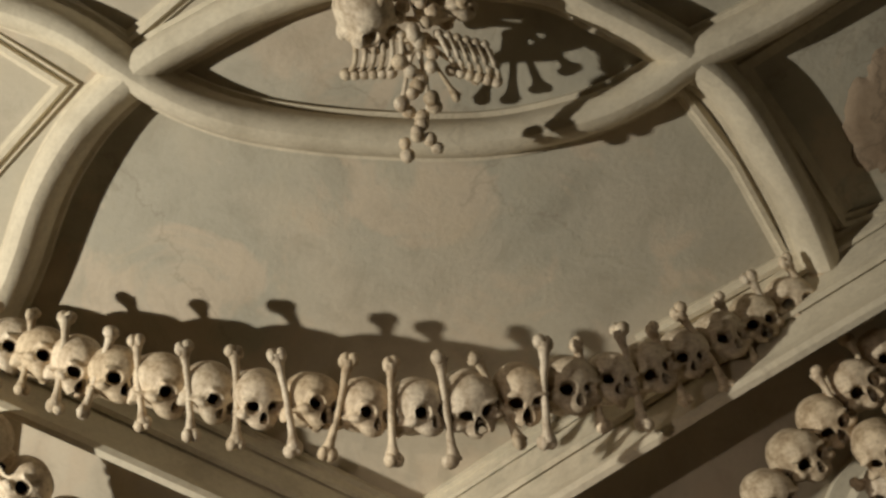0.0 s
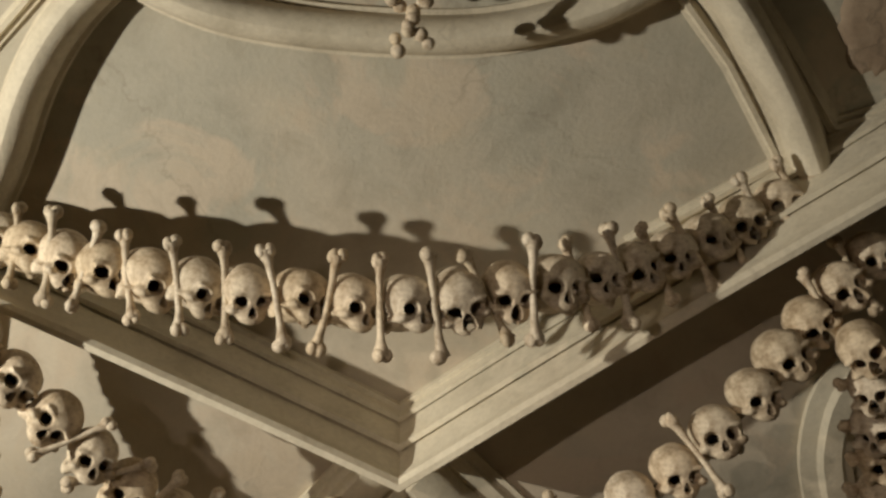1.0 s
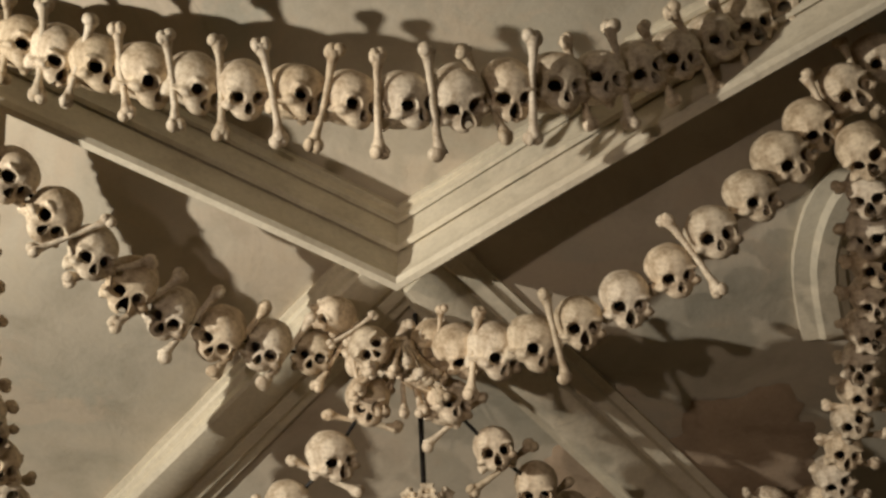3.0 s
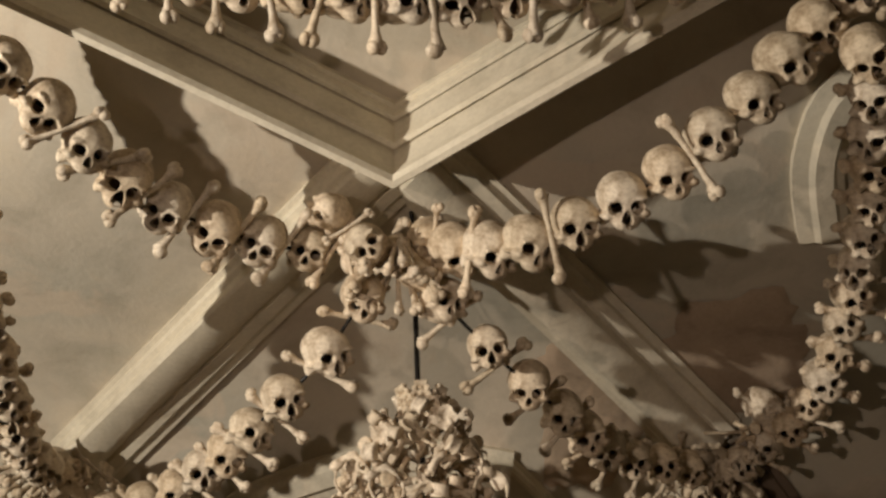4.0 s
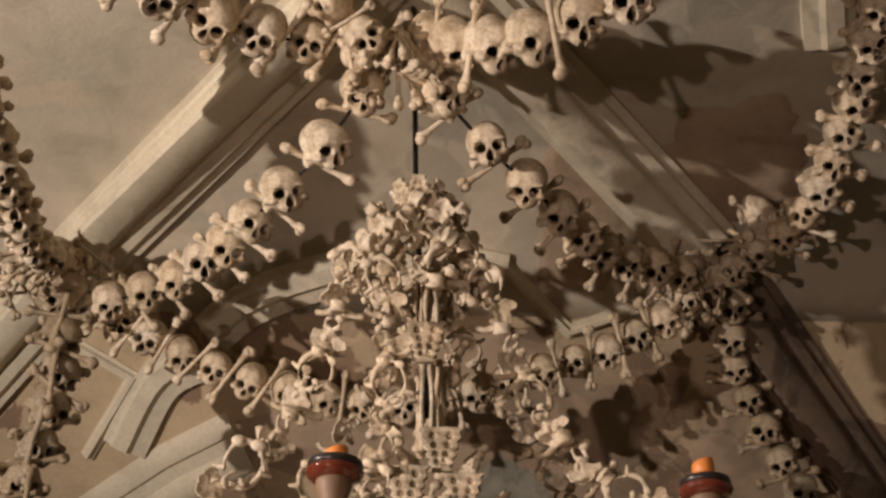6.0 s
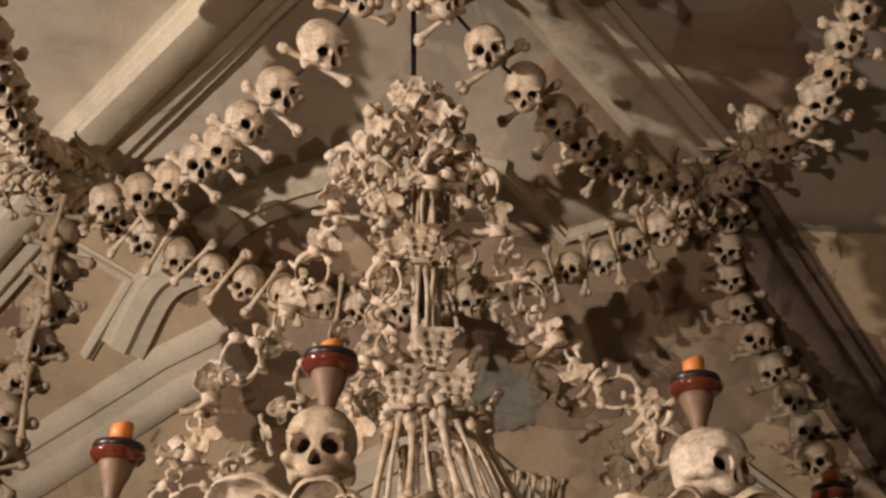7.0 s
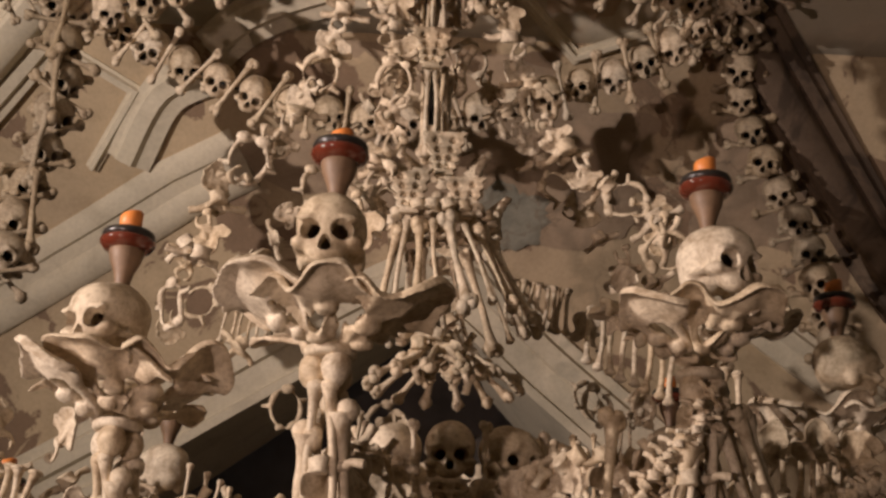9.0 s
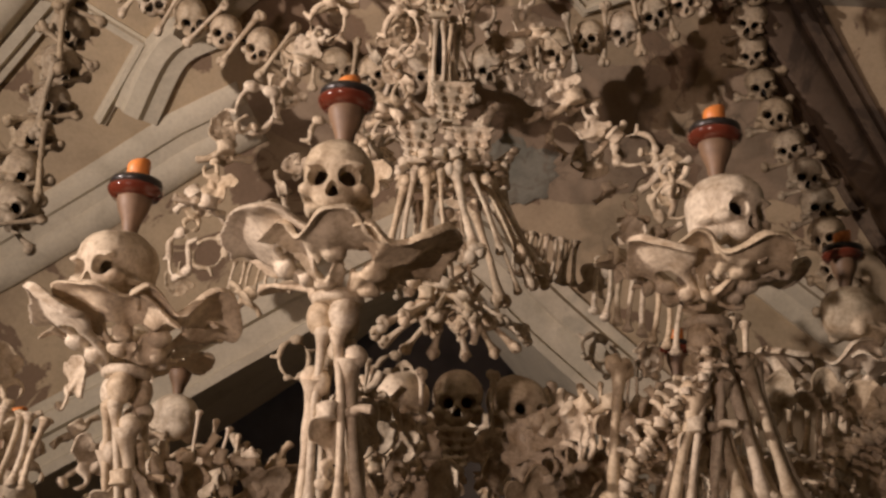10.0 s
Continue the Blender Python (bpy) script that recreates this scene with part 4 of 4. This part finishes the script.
def candle_arm(angle, radius, bowl_z, face, twist, hero=True, stub=0.036, sink=0.0, lift=0.0):
    """One arm: collar on a bundle of long bones, a bowl of hip bones, a skull, and a candle in a turned cup."""
    out = Vector((math.cos(radians(angle)), math.sin(radians(angle)), 0))
    base = AXIS + Vector((0.0, 0.0, 0)) + out * radius + Vector((0, 0, bowl_z))
    o = base - Vector((0, 3.12, 4.45))
    rnd = random.Random(int(angle * 7))
    bm = bmesh.new()
    lathe(bm, [(0.02, -0.062), (0.042, -0.062), (0.047, -0.058), (0.048, -0.048), (0.045, -0.043), (0.03, -0.04), (0.01, -0.04)], 30)
    arm = part("candle_arm", bm, BONE, chandelier)
    arm.location = o
    ring = 6
    for k in range(ring):
        a = angle + 360 * k / ring + twist + rnd.uniform(-10, 10)
        grow = (1.05 if k % 2 else 0.96) * rnd.uniform(0.95, 1.05)
        placed("hip_bone", BOWL_HIP[(k + int(abs(angle))) % 4], pose(0, 0, lift, rnd.uniform(-11, 11), rnd.uniform(-9, 9), a) @ Matrix.Diagonal((grow, grow, grow * rnd.uniform(0.85, 1.0), 1)), arm)
    f = Matrix.Rotation(radians(face), 3, "Z") @ out
    placed("skull", SKULLS[0 if hero else 1], frame_of(out * 0.055 + Vector((0, 0, 0.184 - sink)), f + Vector((0, 0, -0.10)), (0, 0, 1), 0, 0.95), arm)
    bm = bmesh.new()
    lathe(bm, [(0.010, 0.0), (0.014, 0.006), (0.015, 0.03), (0.020, 0.052), (0.030, 0.075), (0.035, 0.095), (0.034, 0.104)], 24, (0.04 * out.x, 0.01 + 0.04 * out.y, 0.241 - sink))
    cup = part("cup", bm, WOOD, arm, "turned brown wooden cup")
    bm = bmesh.new()
    lathe(bm, [(0.030, 0.0), (0.046, 0.003), (0.054, 0.012), (0.056, 0.019), (0.053, 0.023), (0.034, 0.024)], 32, (0.04 * out.x, 0.01 + 0.04 * out.y, 0.340 - sink))
    part("dish", bm, GLAZE, cup, "glossy red-brown glazed dish")
    bm = bmesh.new()
    lathe(bm, [(0.036, 0.0), (0.050, 0.0), (0.053, 0.007), (0.051, 0.015), (0.044, 0.018), (0.03, 0.018)], 32, (0.04 * out.x, 0.01 + 0.04 * out.y, 0.3635 - sink))
    part("rim", bm, RIM, cup, "black rim")
    bm = bmesh.new()
    lathe(bm, [(0.0225, 0.0), (0.0228, stub), (0.021, stub + 0.004), (0.012, stub + 0.001), (0.004, stub - 0.001)], 24, (0.04 * out.x, 0.01 + 0.04 * out.y, 0.3815 - sink))
    for v in bm.verts:
        v.co.z += 0.25 * (v.co.x - 0.04 * out.x) * (v.co.z > 0.39 - sink)
    part("candle", bm, WAX, cup, "orange wax candle stub")
    # joint ends and bundle of bones under the collar
    for k in range(3):
        a = radians(angle + 40 + 120 * k)
        p = Vector((0.028 * math.cos(a), 0.028 * math.sin(a), -0.085))
        bm = bmesh.new()
        ball(bm, p, 0.027, (1, 1, 1.25))
        for v in bm.verts:
            v.co += 0.003 * noise.noise_vector(v.co * 30)
        part("joint_end", bm, BONE, arm)
    for k in range(7):
        a = radians(angle + 20 + 51 * k)
        p0 = Vector((0.026 * math.cos(a), 0.026 * math.sin(a), -0.11 - 0.02 * (k % 3)))
        p1 = -out * 0.08 + Vector((0.06 * math.cos(a), 0.06 * math.sin(a), -0.42 - 0.05 * (k % 3)))
        placed("long_bone" if k % 2 else "thin_bone", (LONG if k % 2 else THIN)[k % 3], along((p0 + p1) / 2, p0 - p1, 25 * k, 1.15), arm)
    for k in range(14 if -60 < angle < -45 else 0):
        u = k / 13
        p = Vector((rnd.uniform(-0.02, 0.02), 0, -0.10)) - out * (0.10 + 0.32 * u) * 0.5 + Vector((-0.05 * u, -0.06, -0.30 * u)) + out * 0.06
        placed("vertebra", VERT[k % 2], frame_of(p, (rnd.uniform(-1, 1), -1, rnd.uniform(-0.3, 0.3)), (rnd.uniform(-1, 1), 0, 1), rnd.uniform(-60, 60), 0.66), arm)
    # the bone-clad arm back to the middle
    for k in range(9):
        u = (k + 0.5) / 9
        p = -out * radius * 0.75 * u + Vector((0, 0, -0.34 + 0.10 * math.sin(3 * u)))
        placed("hip_bone", HIP[k % 3], frame_of(p, Vector((rnd.uniform(-1, 1), -1, rnd.uniform(-0.6, 0.2))), (rnd.uniform(-1, 1), 0, 1), 0, 0.75), arm)
        placed("vertebra", VERT[k % 2], frame_of(p + Vector((0, -0.03, 0.07)), (rnd.uniform(-1, 1), -1, 0), (0, 0, 1), 60 * k, 1.4), arm)
    for k in range(7):
        p = -out * (0.18 + 0.035 * k) + Vector((0, 0, -0.16 - 0.01 * k))
        placed("thin_bone", THIN[k % 3], along(p, (0.15 * math.sin(k), 0.1, 1), 30 * k, 0.52), arm)
    return arm


candle_arm(-101.0, 0.88, 2.07, 8, 8, stub=0.02, sink=0.03)
candle_arm(-52.0, 0.87, 2.11, -10, 20, sink=0.016, lift=0.032)
candle_arm(-131.5, 0.875, 1.97, 12, 35, sink=0.04)
candle_arm(-1.0, 1.02, 2.11, 20, 10, False)
candle_arm(40.0, 0.95, 2.02, 0, 5, False)
candle_arm(140.0, 0.95, 1.90, 0, 25, False)
candle_arm(178.0, 0.98, 1.56, 0, 12, False)
# a long bone standing by itself on the near ring
hang("long_bone", LONG[0], along((0.36, 2.45, 1.84), (0.06, 0, 1), 90, 1.05))


def bone_row(a, b, n, length):
    """Short slim bones side by side, as on the ring behind the arms."""
    a, b = Vector(a), Vector(b)
    for k in range(n):
        p = a.lerp(b, k / (n - 1))
        hang("thin_bone", THIN[k % 3], along(p + Vector((0, 0.01 * (k % 2), 0)), (0.12 + 0.06 * math.sin(3 * k), 0.1, 1), 40 * k, length / 0.26) @ Matrix.Diagonal((1.9, 1.9, 1, 1)))


bone_row((0.24, 3.55, 2.60), (0.42, 3.58, 2.58), 9, 0.14)
bone_row((0.42, 3.12, 2.36), (0.74, 2.92, 2.14), 13, 0.15)
bone_row((-0.60, 3.58, 2.49), (-0.42, 3.58, 2.50), 8, 0.10)
bone_row((0.85, 2.95, 2.0), (1.12, 2.85, 1.86), 10, 0.15)
bone_row((-1.02, 2.75, 1.85), (-0.82, 2.72, 1.80), 8, 0.15)

for k in range(16):
    u = k / 15
    p = Vector((0.57 - 0.20 * u - 0.04 * math.sin(3 * u), 2.42 + 0.03 * u, 2.0 - 0.30 * u))
    hang("vertebra", VERT[k % 2], frame_of(p, (rnd.uniform(-0.6, 0.6), -1, rnd.uniform(-0.3, 0.3)), (0.6, 0, 1), rnd.uniform(-30, 30), 0.85))
    p = Vector((1.0 - 0.22 * u, 2.78, 1.93 - 0.20 * u + 0.03 * math.sin(5 * u)))
    hang("vertebra", VERT[k % 2], frame_of(p, (rnd.uniform(-0.6, 0.6), -1, rnd.uniform(-0.3, 0.3)), (0.6, 0, 1), rnd.uniform(-30, 30), 0.95))
for k in range(6):
    hang("long_bone", LONG[k % 3], along((0.56 + 0.022 * k, 2.46 + 0.02 * (k % 2), 1.86), (-0.22 - 0.02 * k, 0, 1) if k % 2 else (0.22 + 0.02 * k, 0, -1), 60 * k, 1.1))
for k in range(14):
    hang(("hip_bone", "vertebra")[k % 2], (HIP[k % 3], VERT[k % 2])[k % 2], frame_of((0.78 + 0.05 * k * 0.6, 2.86 + 0.03 * math.sin(k), 2.0 - 0.09 * (k % 4)), (rnd.uniform(-1, 1), -1, rnd.uniform(-0.4, 0.2)), (rnd.uniform(-1, 1), 0, 1), 0, (0.7, 1.3)[k % 2]))
    hang(("hip_bone", "vertebra")[k % 2], (HIP[k % 3], VERT[k % 2])[k % 2], frame_of((-1.05 + 0.032 * k, 2.80 + 0.03 * math.sin(k), 1.96 - 0.09 * (k % 4)), (rnd.uniform(-1, 1), -1, rnd.uniform(-0.4, 0.2)), (rnd.uniform(-1, 1), 0, 1), 0, (0.7, 1.3)[k % 2]))
for k in range(26):
    a = rnd.uniform(0, 6.28)
    out = Vector((math.cos(a), math.sin(a), 0))
    p = Vector((0.04, 3.3, 2.45 + rnd.uniform(-0.2, 0.15))) + out * rnd.uniform(0.5, 0.75)
    if p.y > 3.0:
        hang(("hip_bone", "vertebra", "pelvic_ring")[k % 3], (HIP[k % 3], VERT[k % 2], RING[k % 3])[k % 3], frame_of(p, (rnd.uniform(-1, 1), -1, rnd.uniform(-0.5, 0.3)), (rnd.uniform(-1, 1), 0, 1), 0, (0.65, 1.4, 0.8)[k % 3]))


# ---- the floodlights, standing out of the visitor's way ----
def floodlight(at, height, aim, label):
    root = thing("floodlight", at, label, "floodlight", "floodlights on stands")
    bm = bmesh.new()
    lathe(bm, [(0.01, 0.0), (0.24, 0.0), (0.25, 0.012), (0.23, 0.03), (0.05, 0.045), (0.01, 0.045)], 32)
    part("base_plate", bm, IRON, root)
    bm = bmesh.new()
    lathe(bm, [(0.016, 0.04), (0.016, height - 0.12), (0.022, height - 0.12), (0.022, height - 0.095), (0.004, height - 0.095)], 16)
    part("pole", bm, IRON, root)
    bm = bmesh.new()
    lathe(bm, [(0.004, -0.085), (0.07, -0.085), (0.085, -0.07), (0.095, 0.0), (0.088, 0.0), (0.078, -0.06), (0.004, -0.07)], 32)
    head = part("reflector_head", bm, IRON, root)
    head.matrix_local = along((0, 0, height), Vector(aim) - Vector(at) - Vector((0, 0, height)))


floodlight((-3.75, 0.64, 0.0), 2.52, (1.0, 2.7, 4.5), "black round floodlight on a tall slim iron stand")
floodlight((-1.75, -0.9, 0.0), 1.2, (0.15, 2.7, 3.0), "black round floodlight on a low iron stand")
